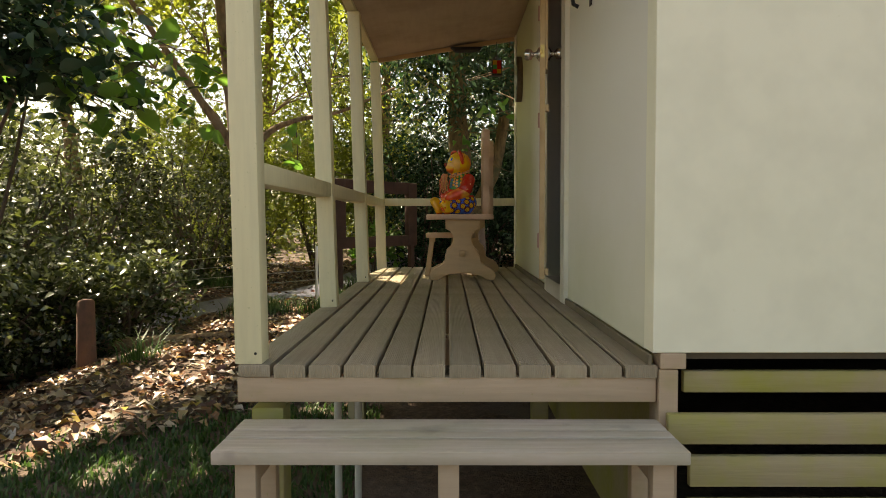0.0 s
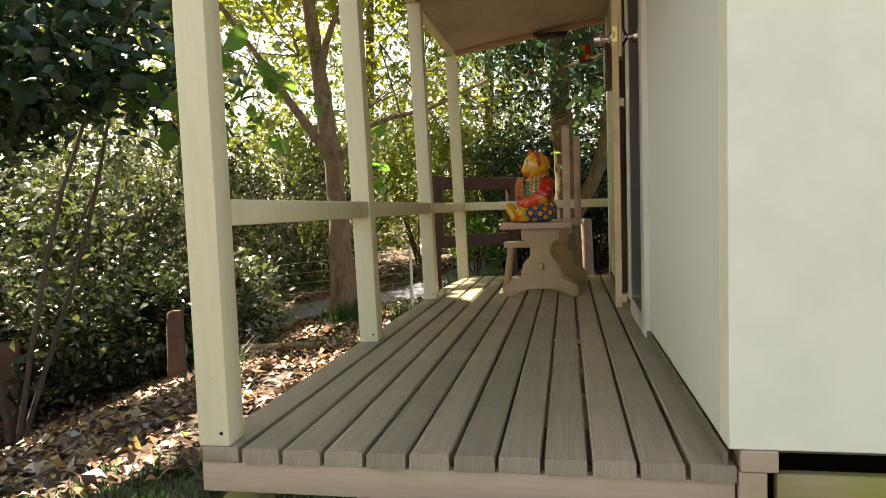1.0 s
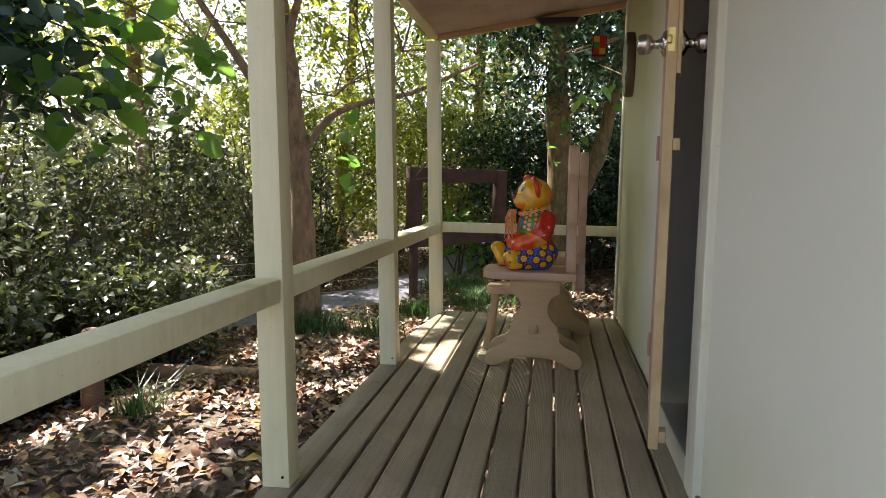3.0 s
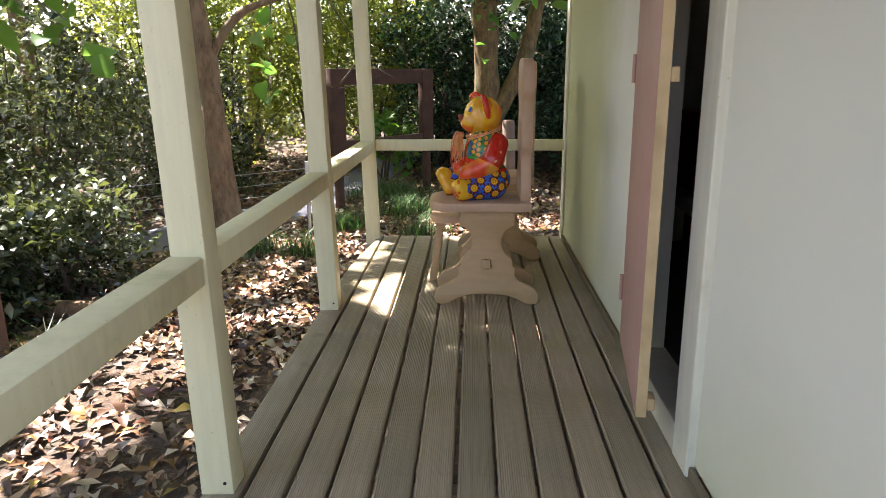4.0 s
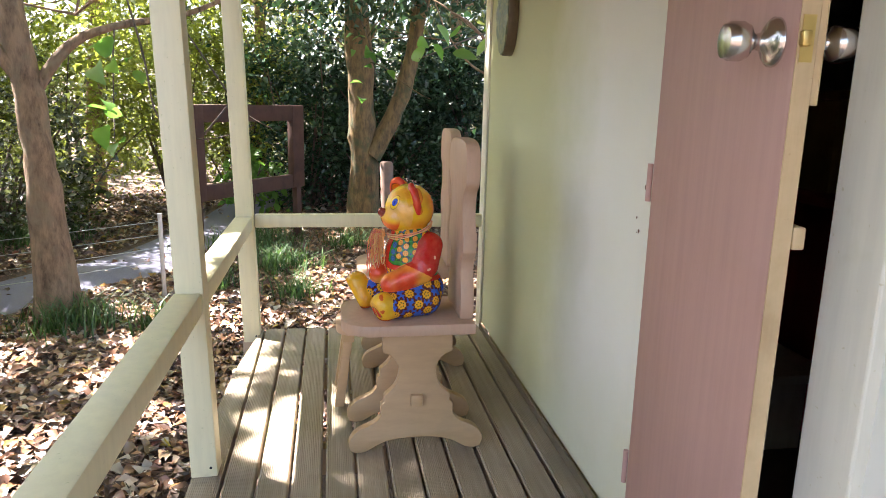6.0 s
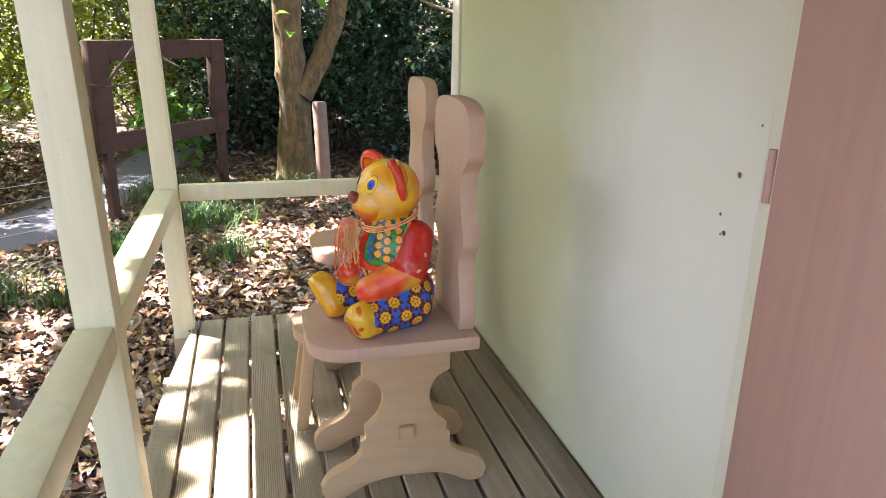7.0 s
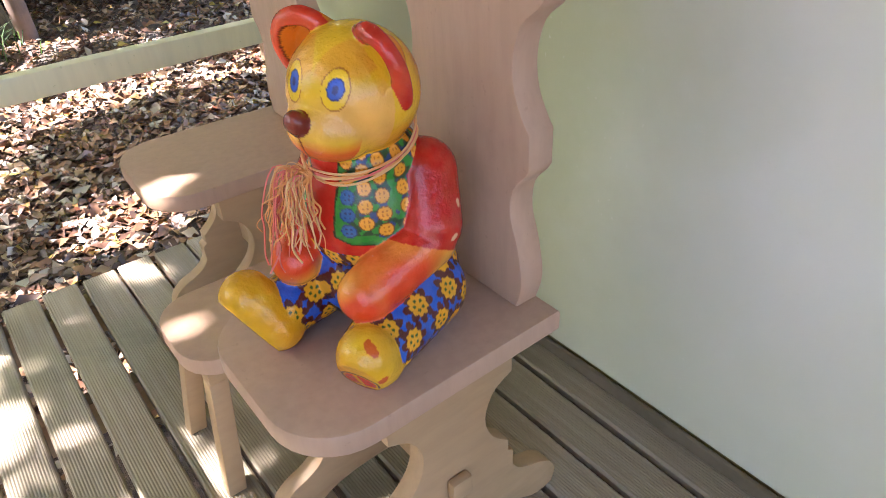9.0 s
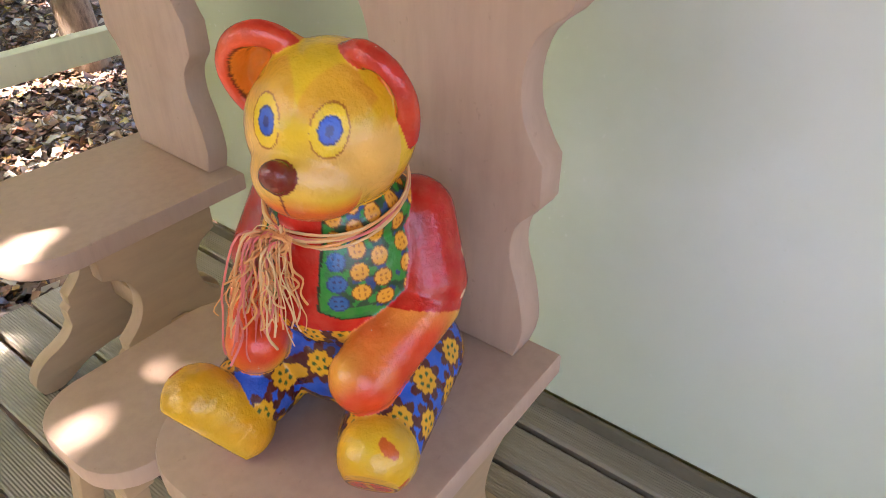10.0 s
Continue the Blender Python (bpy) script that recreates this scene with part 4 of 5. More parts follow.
def build_raffia():
    rng = random.Random(5)
    o = empty("raffia_tie", "frayed orange and pink raffia tied round the bear figure's neck", "raffia bow")
    o.matrix_world = BEAR_AT
    ra = Mat("orange_raffia", 0.6).color((0.78, 0.34, 0.10, 1)).m
    rb = Mat("pink_raffia", 0.6).color((0.70, 0.16, 0.12, 1)).m
    rc = Mat("straw_raffia", 0.6).color((0.76, 0.46, 0.19, 1)).m
    for k6 in range(6):
        pts = []
        for k in range(33):
            a = 2 * math.pi * k / 32
            pts.append((0.010 + 0.076 * math.cos(a) + 0.002 * math.sin(5 * a + k6), 0.0 + 0.076 * math.sin(a), 0.290 + 0.022 * math.cos(a) + 0.0022 * k6 - 0.006 + 0.002 * math.sin(3 * a + 2 * k6)))
        part("neck_band", tube(pts, 0.0016, 5, cap=False), (rc, ra, rc, rb, ra, rc)[k6], o)
    for mat, count, nm in ((ra, 40, "raffia_tuft"), (rc, 26, "raffia_tuft"), (rb, 20, "raffia_tuft")):
        bm = bmesh.new()
        for i in range(count):
            x, y, z = -0.074, 0.022 + rng.uniform(-0.007, 0.007), 0.272 + rng.uniform(-0.006, 0.006)
            L = rng.uniform(0.035, 0.115) if mat is not rb else rng.uniform(0.07, 0.16)
            dy = rng.uniform(-0.020, 0.070) + (0.03 if mat is rb and i % 4 else -0.004)
            dx = -rng.uniform(0.006, 0.042)
            pts = [(x, y, z), (x + dx * 0.8, y + dy * 0.35, z + rng.uniform(-0.008, 0.016))]
            for k in (0.3, 0.55, 0.8, 1.0):
                pts.append((x + dx * rng.uniform(0.7, 1.25), y + dy * (0.4 + 0.6 * k) + rng.uniform(-0.006, 0.006), z - L * k + rng.uniform(-0.004, 0.004)))
            tube([tuple(q) for q in smooth_line(pts, 4)], rng.uniform(0.0006, 0.0017), 4, bm)
        part(nm, bm, mat, o)
    bm = bmesh.new()
    for i in range(8):
        a = rng.uniform(0, 6.28)
        tube([(-0.078 - 0.008 * abs(math.cos(k / 10 * math.pi + a)), 0.022 + 0.013 * math.sin(k / 8 * 2 * math.pi), 0.272 + 0.010 * math.cos(k / 8 * 2 * math.pi + 0.1 * i)) for k in range(9)], 0.0018, 5, bm, cap=False)
    part("knot", bm, ra, o)
    return o


build_raffia()


# ---- small things on the porch ----
def build_lantern():
    o = empty("glass_lantern", "small hanging lantern with red, amber and green glass panes", "lantern", (0.985, 3.81, 1.56))
    part("base", box(-0.042, 0.042, -0.042, 0.042, 0.0, 0.012, 0.003), BLACKIRON, o)
    part("crown", lathe([(0.058, 0.118), (0.05, 0.126), (0.02, 0.15), (0.012, 0.165)], Matrix.Identity(4), 4), BLACKIRON, o)
    for sx in (-1, 1):
        for sy in (-1, 1):
            part("bar", box(sx * 0.037 - 0.003, sx * 0.037 + 0.003, sy * 0.037 - 0.003, sy * 0.037 + 0.003, 0.012, 0.118), BLACKIRON, o)
    i = 0
    for k in range(3):
        for a in range(4):
            for h in (-1, 1):
                m = Matrix.Rotation(radians(90 * a), 4, "Z")
                bm = box(0.035, 0.038, min(0, h * 0.034), max(0, h * 0.034), 0.013 + 0.035 * k, 0.047 + 0.035 * k)
                bmesh.ops.transform(bm, matrix=m, verts=bm.verts[:])
                part("pane", bm, (REDGLASS, REDGLASS, YELGLASS, REDGLASS, GREENGLASS)[i % 5], o)
                i += 1
    part("hanger", tube([(0, 0, 0.165), (0, 0, slope(0.985) - 1.56 - 0.036)], 0.0025, 6), BLACKIRON, o)
    return o


build_lantern()


def build_plaque():
    o = empty("wall_plaque", "dark oval glazed wall plaque hung on the porch wall", "plaque", (XW - 0.001, 3.40, 1.45))
    ring = [(0.095 * math.cos(2 * math.pi * k / 28), 0.17 * math.sin(2 * math.pi * k / 28)) for k in range(28)]
    yz = Matrix(((0, 0, -1, 0), (1, 0, 0, 0), (0, 1, 0, 0), (0, 0, 0, 1)))
    board = part("board", prism(ring, 0.042, yz, 0.006), PLAQUEWOOD, o, "dark timber rim")
    bm = bmesh.new()
    rows = []
    for f in (0.02, 0.2, 0.38, 0.55, 0.72, 0.86, 0.97):
        rows.append([bm.verts.new((-0.043 - (0.014 * abs(noise.noise(Vector((u * f * 28, v * f * 22, 1.7)))) + 0.004 * (1 - f)), u * f, v * f)) for u, v in ring])
    for q0, q1 in zip(rows, rows[1:]):
        for k in range(28):
            bm.faces.new((q0[k], q0[(k + 1) % 28], q1[(k + 1) % 28], q1[k]))
    bm.faces.new(rows[0])
    edge = [bm.verts.new((-0.040, v.co.y, v.co.z)) for v in rows[-1]]
    for k in range(28):
        bm.faces.new((rows[-1][k], rows[-1][(k + 1) % 28], edge[(k + 1) % 28], edge[k]))
    bmesh.ops.recalc_face_normals(bm, faces=bm.faces)
    part("carved_face", bm, PLAQUEGREEN, board, "carved face with worn grey-green glaze", 60)
    return o


build_plaque()


def build_hook():
    o = empty("wall_hook", "small dark iron hook on the porch wall", "hook", (XW - 0.001, 0.85, 1.26))
    part("plate", box(-0.006, 0, -0.015, 0.015, -0.03, 0.04, 0.002), BLACKIRON, o)
    part("arm", tube([(-0.006, 0, 0.02), (-0.05, 0, 0.03), (-0.075, 0, 0.01), (-0.07, 0, -0.025), (-0.05, 0, -0.035)], 0.008, 8), BLACKIRON, o)
    return o


build_hook()


def build_indoor_things():
    red = painted("dull_red_paint", (0.30, 0.035, 0.03, 1), (0.22, 0.03, 0.025, 1))
    kraft = painted("yellow_card", (0.55, 0.38, 0.08, 1), (0.45, 0.30, 0.07, 1))
    o = empty("cupboard", "dull red low cupboard in the dark room", "cupboard", (2.05, 3.55, 0.053))
    part("body", box(-0.30, 0.40, -0.13, 0.17, 0.0, 0.66, 0.006), red, o)
    part("top", box(-0.32, 0.42, -0.16, 0.17, 0.662, 0.685, 0.004), red, o)
    for x in (-0.29, 0.06):
        d = part("door", box(x, x + 0.33, -0.148, -0.1315, 0.03, 0.64, 0.003), red, o)
        part("knob", box(x + 0.15, x + 0.18, -0.165, -0.149, 0.4, 0.43, 0.004), red, d)
    c = empty("storage_box", "yellow card storage box on the red cupboard", "box", (2.05, 3.52, 0.739))
    part("body", box(-0.14, 0.16, -0.1, 0.1, 0.0, 0.25, 0.004), kraft, c)
    part("lid", box(-0.147, 0.167, -0.107, 0.107, 0.251, 0.28, 0.004), kraft, c)


build_indoor_things()


def build_chips():
    chip = bmesh.new()
    ring = [chip.verts.new((0, 0.0045 * math.cos(a) * (1 + 0.3 * math.sin(3 * a)), 0.0055 * math.sin(a))) for a in [2 * math.pi * k / 9 for k in range(9)]]
    f = chip.faces.new(ring)
    bmesh.ops.translate(chip, verts=[v for v in bmesh.ops.extrude_face_region(chip, geom=[f])["geom"] if isinstance(v, bmesh.types.BMVert)], vec=(-0.0015, 0, 0))
    ob = finish(chip, "paint_chip", STUMPWOOD)
    ob.location = (XW + 0.0006, 2.087, 0.912)
    tagged(ob, "small rusty chip in the wall paint", "paint chip", "chips in the wall paint")
    for y, z, k in ((2.122, 0.835, 0.7), (2.106, 0.804, 1.1), (2.05, 1.0, 0.5), (2.115, 0.80, 0.5)):
        copy_thing(ob, pose(XW + 0.0006, y, z)).scale = (1, 0.8 * k, 0.8 * k)


build_chips()


def build_bracket():
    o = empty("eave_bracket", "dark metal shade fixed under the porch's end rafter", "bracket", (0.74, 3.83, slope(0.74) - 0.036))
    part("shade", prism([(-0.13, 0), (0.13, 0), (0.11, -0.03), (-0.09, -0.035)], 0.08, Matrix(((1, 0, 0, 0), (0, 0, 1, -0.04), (0, 1, 0, 0), (0, 0, 0, 1))), 0.006), BLACKIRON, o)
    return o


build_bracket()


def build_cabinet():
    o = empty("red_cabinet", "dark red painted cabinet inside the cottage", "cabinet", (2.2, 2.9, 0.05))
    part("body", box(-0.25, 0.25, -0.6, 0.6, 0, 0.75, 0.006), REDPAINT, o)
    part("top", box(-0.27, 0.27, -0.62, 0.62, 0.7505, 0.78, 0.006), REDPAINT, o)
    b = empty("yellow_box", "dull yellow storage box on the cabinet", "box", (2.2, 2.9, 0.8305))
    part("body", box(-0.18, 0.18, -0.3, 0.3, 0, 0.30, 0.01), YELLOWPAINT, b)
    part("lid", box(-0.19, 0.19, -0.31, 0.31, 0.3005, 0.33, 0.008), YELLOWPAINT, b)
    s = empty("low_bench", "pale-edged low bench inside the cottage", "bench", (1.75, 2.9, 0.05))
    part("seat", box(-0.15, 0.15, -0.6, 0.75, 0.25, 0.28, 0.005), PALEWOOD, s)
    for y in (-0.5, 0.65):
        part("leg", box(-0.12, 0.12, y - 0.02, y + 0.02, 0, 0.2495), PALEWOOD, s)
    return o


build_cabinet()


# ---- outdoors: timber things ----
def build_sign_frame():
    a, b = Vector((-1.03, 8.38, 0)), Vector((-0.03, 9.75, 0))
    o = empty("sign_stand", "red-brown timber frame on two thin posts beside the path", "sign frame", (a.x, a.y, float(ground_z(a.x, a.y))))
    o.rotation_euler = (0, 0, math.atan2(b.y - a.y, b.x - a.x))
    L = (b - a).length
    for x in (0.0, L):
        part("post", box(x - 0.045, x + 0.045, -0.04, 0.04, -0.1, 0.68, 0.004), SIGNWOOD, o)
        part("upright", box(x - 0.11, x + 0.11, -0.045, 0.045, 0.6805, 1.72, 0.006), SIGNWOOD, o)
    part("top_rail", box(0.1105, L - 0.1105, -0.04, 0.04, 1.53, 1.72, 0.006), SIGNWOOD, o)
    part("bottom_rail", box(0.1105, L - 0.1105, -0.04, 0.04, 0.6805, 0.85, 0.006), SIGNWOOD, o)
    return o


build_sign_frame()


def build_bollard(x, y, h, r, lean, nm="timber_stump_post", mat=None, label="short round red-brown timber post in the leaf litter"):
    z = float(ground_z(x, y))
    bm = lathe([(r, -0.1), (r * 1.02, 0.1), (r * 0.97, h - 0.02), (r * 0.8, h)], Matrix.Rotation(radians(lean), 4, "Y"), 12)
    for v in bm.verts:
        v.co += Vector(noise.noise_vector(v.co * 9 + Vector((x, y, 0)))) * 0.012
    ob = finish(bm, nm, mat or STUMPWOOD, smooth=50)
    ob.location = (x, y, z)
    return tagged(ob, label, "post", "posts in the leaf litter")


for x, y, h, r, lean in ((-2.55, 4.05, 0.62, 0.075, 1), (-3.75, 4.35, 0.6, 0.08, -2), (-3.45, 3.15, 0.75, 0.085, 3), (-5.1, 5.2, 0.7, 0.08, 0)):
    build_bollard(x, y, h, r, lean)
build_bollard(1.15, 9.55, 1.05, 0.085, -2, "tree_stake", STAKEWOOD, "weathered pinkish timber stake beside a tree")


def build_log(points, r, nm="fallen_log"):
    pts = smooth_line(points, 4)
    bm = tube(pts, [r * (1 - 0.3 * i / len(pts)) for i in range(len(pts))], 10)
    for v in bm.verts:
        v.co += Vector(noise.noise_vector(v.co * 7)) * 0.02
    return tagged(finish(bm, nm, BARK, smooth=60), "brown fallen log lying in dry leaves", "log")


build_log([(-3.3, 5.1, float(ground_z(-3.3, 5.1)) + 0.16), (-2.4, 4.75, float(ground_z(-2.4, 4.75)) + 0.09), (-1.45, 4.5, float(ground_z(-1.45, 4.5)) + 0.03)], 0.075)
build_log([(-4.6, 3.6, float(ground_z(-4.6, 3.6)) + 0.1), (-3.2, 4.6, float(ground_z(-3.2, 4.6)) + 0.06)], 0.06)


def build_wire_fence():
    o = empty("wire_fence", "low wire fence with thin strands strung past a tree trunk", "fence", (-3.0, 6.3, -0.9))
    for z in (0.38, 0.50, 0.62, 0.74):
        pts = [(-0.9, -0.1, z - 0.03), (-0.2, 0.0, z - 0.0), (0.78, 0.02, z + 0.10), (1.9, 0.7, z + 0.14)]
        part("wire", tube([tuple(q) for q in smooth_line(pts, 6)], 0.0028, 5), WIREM, o)
    for x, y in ((-0.9, -0.1), (1.9, 0.7)):
        part("stake", tube([(x, y, -0.15), (x, y, 0.95)], 0.02, 8), WIREM, o)
    return o


build_wire_fence()


def build_handrail():
    o = empty("pipe_handrail", "thin grey pipe handrail beyond the stumps", "handrail", (-5.0, 4.9, float(ground_z(-5, 4.9))))
    part("rail", tube([(-0.9, -0.5, 0.52), (0.9, 0.5, 0.62)], 0.02, 8), WIREM, o)
    for t in (-0.7, 0.0, 0.7):
        part("upright", tube([(t * 0.9, t * 0.5, -0.1), (t * 0.9, t * 0.5, 0.55 + 0.05 * t)], 0.016, 8), WIREM, o)
    return o


build_handrail()


# ---- trees ----
# chosen sun patches, kept clear of leaves: points of the porch and the ground, with a radius
GAPS = [(0.17, 2.89, 0, 0.035), (0.26, 2.69, 0, 0.05), (0.20, 2.72, 0, 0.03), (0.34, 2.79, 0, 0.05), (0.375, 2.59, 0, 0.025), (0.32, 2.53, 0, 0.02), (0.27, 2.84, 0, 0.04),
        (0.125, 2.235, 0, 0.012), (0.37, 2.26, 0, 0.008), (0.37, 3.13, 0, 0.02), (0.35, 3.0, 0, 0.02), (0.14, 3.70, 0, 0.04), (0.06, 3.40, 0, 0.05), (0.06, 3.60, 0, 0.05), (0.03, 3.2, 0, 0.03),
        (0.44, 3.35, 0, 0.02), (0.55, 3.77, 0, 0.04), (0.49, 3.35, 0, 0.02), (0.543, 3.045, 0.3, 0.0), (0.592, 3.10, 0.3, 0.0),
        (0.572, 3.335, 0.43, 0.075), (0.48, 2.825, 0.43, 0.015), (0.457, 2.711, 0.43, 0.0), (0.47, 2.62, 0.43, 0.0), (0.0, 3.2, 0.5, 0.06), (0.0, 2.7, 0.5, 0.05), (-1.4, 2.9, 1.2, 0.1),
        (-1.44, 1.18, -0.75, 0.12), (-1.40, 1.45, -0.75, 0.12), (-1.33, 1.7, -0.75, 0.12), (-1.30, 2.0, -0.75, 0.13), (-1.25, 2.35, -0.75, 0.15), (-1.18, 2.73, -0.75, 0.17), (-0.9, 1.11, -0.75, 0.06),
        (-1.16, 3.56, -0.75, 0.24), (-1.39, 3.05, -0.75, 0.2), (-1.31, 3.85, -0.75, 0.18), (-1.05, 4.2, -0.75, 0.16), (-0.92, 5.0, -0.75, 0.2), (-0.8, 5.5, -0.75, 0.2), (-0.63, 6.36, -0.73, 0.25),
        (0.2, 4.9, -0.73, 0.2), (0.8, 5.5, -0.73, 0.25), (-0.3, 6.2, -0.73, 0.25), (0.4, 7.5, -0.73, 0.25), (-0.6, 4.4, -0.73, 0.15), (0.4, 4.3, -0.73, 0.12)]


def sun_gaps(p):
    """Which leaves leave those places free, and where each leaf's shadow falls on the deck's level."""
    k = np.array(SUN) / SUN.z
    keep = np.ones(len(p), bool)
    for x, y, z, r in GAPS:
        f = p - k * (p[:, 2] - z)[:, None]
        keep &= np.hypot(f[:, 0] - x, f[:, 1] - y) > r + (0.10 if z < 0 else 0.055 if r > 0.025 else 0.035)
    return keep, p - k * p[:, 2][:, None]


def build_tree(name, label, lines, bark, crown=None, leaf=None, group="trees round the porch"):
    """lines: (points, radius at the foot, radius at the end). crown: leaf centres."""
    x, y, z = lines[0][0][0]
    o = empty(name, label, "tree", (x, y, z), group)
    for i, (pts, r0, r1) in enumerate(lines):
        q = smooth_line([Vector(p) - Vector((x, y, z)) for p in pts], 5)
        n = len(q)
        bm = tube(q, [r0 + (r1 - r0) * (k / (n - 1)) ** 0.8 + (0.25 * r0 * max(0, 1 - k / 3) if i == 0 else 0) for k in range(n)], 14 if r0 > 0.08 else 7)
        for v in bm.verts:
            v.co += Vector(noise.noise_vector(v.co * 4 + Vector((x, 0, 0)))) * r0 * 0.22
        part("trunk" if i == 0 else "limb", bm, bark, o, smooth=60)
    if crown is not None:
        crown = crown[sun_gaps(crown)[0]]
        me = leaf_mesh("crown", np.asarray(crown) - np.array((x, y, z)), *leaf[:2], **leaf[2])
        c = new("crown", me)
        c.parent = o
    return o


def twigs(base, n, reach, rng, r=0.012):
    """Thin curving branches that fan out from a point."""
    out = []
    for i in range(n):
        d = Vector((rng.uniform(-1, 1), rng.uniform(-1, 1), rng.uniform(-0.2, 1.0))).normalized()
        p = Vector(base)
        pts = [tuple(p)]
        for k in range(4):
            d = (d + Vector((rng.uniform(-0.4, 0.4), rng.uniform(-0.4, 0.4), rng.uniform(-0.25, 0.25)))).normalized()
            p = p + d * reach / 4
            pts.append(tuple(p))
        out.append((pts, r, r * 0.25))
    return out


tw = random.Random(21)
G1 = float(ground_z(-1.93, 6.5))
lines = [([(-1.82, 6.5, G1 - 0.1), (-1.85, 6.52, 0.2), (-1.89, 6.55, 0.9), (-1.99, 6.55, 1.7), (-2.14, 6.5, 3.2), (-2.35, 6.4, 5.2)], 0.165, 0.06),
         ([(-1.91, 6.55, 1.15), (-2.15, 6.5, 1.5), (-2.55, 6.45, 2.1), (-3.3, 6.3, 3.2)], 0.085, 0.025),
         ([(-1.89, 6.55, 1.05), (-1.65, 6.65, 1.42), (-1.3, 6.75, 1.62), (-0.8, 6.95, 1.75), (-0.1, 7.2, 2.1)], 0.055, 0.015),
         ([(-2.05, 6.55, 2.0), (-1.8, 6.3, 2.6), (-1.2, 6.0, 3.4)], 0.06, 0.02)]
for b in ((-2.9, 6.45, 2.2), (-1.6, 6.8, 1.7), (-2.3, 6.6, 2.4), (-0.9, 7.0, 2.2)):
    lines += twigs(b, 5, 1.3, tw)
crown = np.concatenate([blob_points(3200, (-2.6, 6.6, 4.6), (2.4, 2.2, 1.2), clumps=26, clump=0.2), blob_points(1500, (-1.7, 7.0, 2.9), (1.8, 1.2, 0.9), clumps=20, clump=0.2)])
build_tree("tree", "slim brown-barked tree with a forked trunk beside the path", lines, BARK, crown, (0.10, LEAF_SUN, dict(aspect=0.5, droop=0.3)))

G2 = float(ground_z(0.85, 9.95))
lines = [([(0.85, 9.95, G2 - 0.1), (0.84, 9.95, 0.2), (0.80, 9.95, 1.2), (0.76, 9.95, 2.6), (0.7, 9.9, 5.0)], 0.235, 0.12),
         ([(0.95, 9.9, 0.35), (1.22, 9.95, 0.85), (1.42, 10.0, 1.4), (1.6, 10.0, 2.4), (1.8, 10.1, 4.2)], 0.14, 0.08)]
for b in ((0.8, 9.95, 1.6), (1.5, 10, 1.9), (0.76, 9.95, 2.4)):
    lines += twigs(b, 6, 1.6, tw)
crown = np.concatenate([blob_points(4200, (0.9, 9.6, 2.6), (2.2, 1.0, 0.8), clumps=24, clump=0.2), blob_points(2500, (1.2, 10, 4.4), (2.5, 2, 1.2), clumps=26, clump=0.2)])
build_tree("tree", "flaky-barked tree splitting into two trunks, dark glossy leaves", lines, FLAKYBARK, crown, (0.11, LEAF_DARK, dict(aspect=0.42, droop=0.5)))

for x, y, r, lean in ((-3.4, 12.6, 0.16, 0.3), (2.6, 12.3, 0.14, -0.2), (-0.9, 13.6, 0.17, 0.15), (-5.6, 9.8, 0.15, -0.3), (4.2, 13.0, 0.2, 0.2), (-7.6, 7.0, 0.18, 0.2), (2.6, 7.3, 0.13, -0.2)):
    g = float(ground_z(x, y))
    lines = [([(x, y, g - 0.1), (x + lean * 0.3, y, 1.0), (x + lean * 0.8, y, 2.6), (x + lean * 1.2, y, 5.5)], r, r * 0.5)]
    for b in ((x + lean * 0.3, y, 1.2), (x + lean * 0.8, y, 2.6), (x + lean, y, 3.4)):
        lines += twigs(b, 5, 1.8, tw, 0.02)
    # sunlit or shaded leaf colour, picked by the tree's side
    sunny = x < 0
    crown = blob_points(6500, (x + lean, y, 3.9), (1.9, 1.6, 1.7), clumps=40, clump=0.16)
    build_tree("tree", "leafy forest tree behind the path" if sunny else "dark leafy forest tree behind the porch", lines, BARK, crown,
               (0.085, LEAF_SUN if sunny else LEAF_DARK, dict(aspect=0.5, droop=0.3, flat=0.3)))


def build_shrub(x, y, radii, count, size, leafmat, label, zc=None, stems=10, seed=0, group="shrubs round the porch"):
    g = float(ground_z(x, y))
    rng = np.random.default_rng(seed)
    r = random.Random(seed)
    zc = g + radii[2] * 0.9 if zc is None else zc
    o = empty("shrub", label, "shrub", (x, y, g), group)
    for i in range(stems):
        a, e = r.uniform(0, 6.28), r.uniform(0.3, 0.95)
        end = Vector((math.cos(a) * radii[0] * e, math.sin(a) * radii[1] * e, (zc - g) + radii[2] * r.uniform(-0.5, 0.9)))
        mid = end * 0.5 + Vector((r.uniform(-0.15, 0.15), r.uniform(-0.15, 0.15), 0.1))
        part("stem", tube([tuple(q) for q in smooth_line([(r.uniform(-0.1, 0.1), r.uniform(-0.1, 0.1), -0.1), tuple(mid), tuple(end)], 4)], [0.022 - 0.0018 * k for k in range(9)], 6), TWIG, o, smooth=60)
    pts = blob_points(count, (0, 0, zc - g), radii, rng, clumps=int(26 + count / 400), clump=0.2, shell=0.3)
    pts = pts[pts[:, 2] > -0.02]
    pts = pts[sun_gaps(pts + np.array((x, y, g)))[0]]
    if size > 0.1:
        c = new("foliage", broad_leaf_mesh("foliage", pts, size, leafmat, aspect=0.5, rng=rng))
    else:
        c = new("foliage", leaf_mesh("foliage", pts, size, leafmat, aspect=0.5, droop=0.2, flat=0.4, rng=rng))
    c.parent = o
    return o


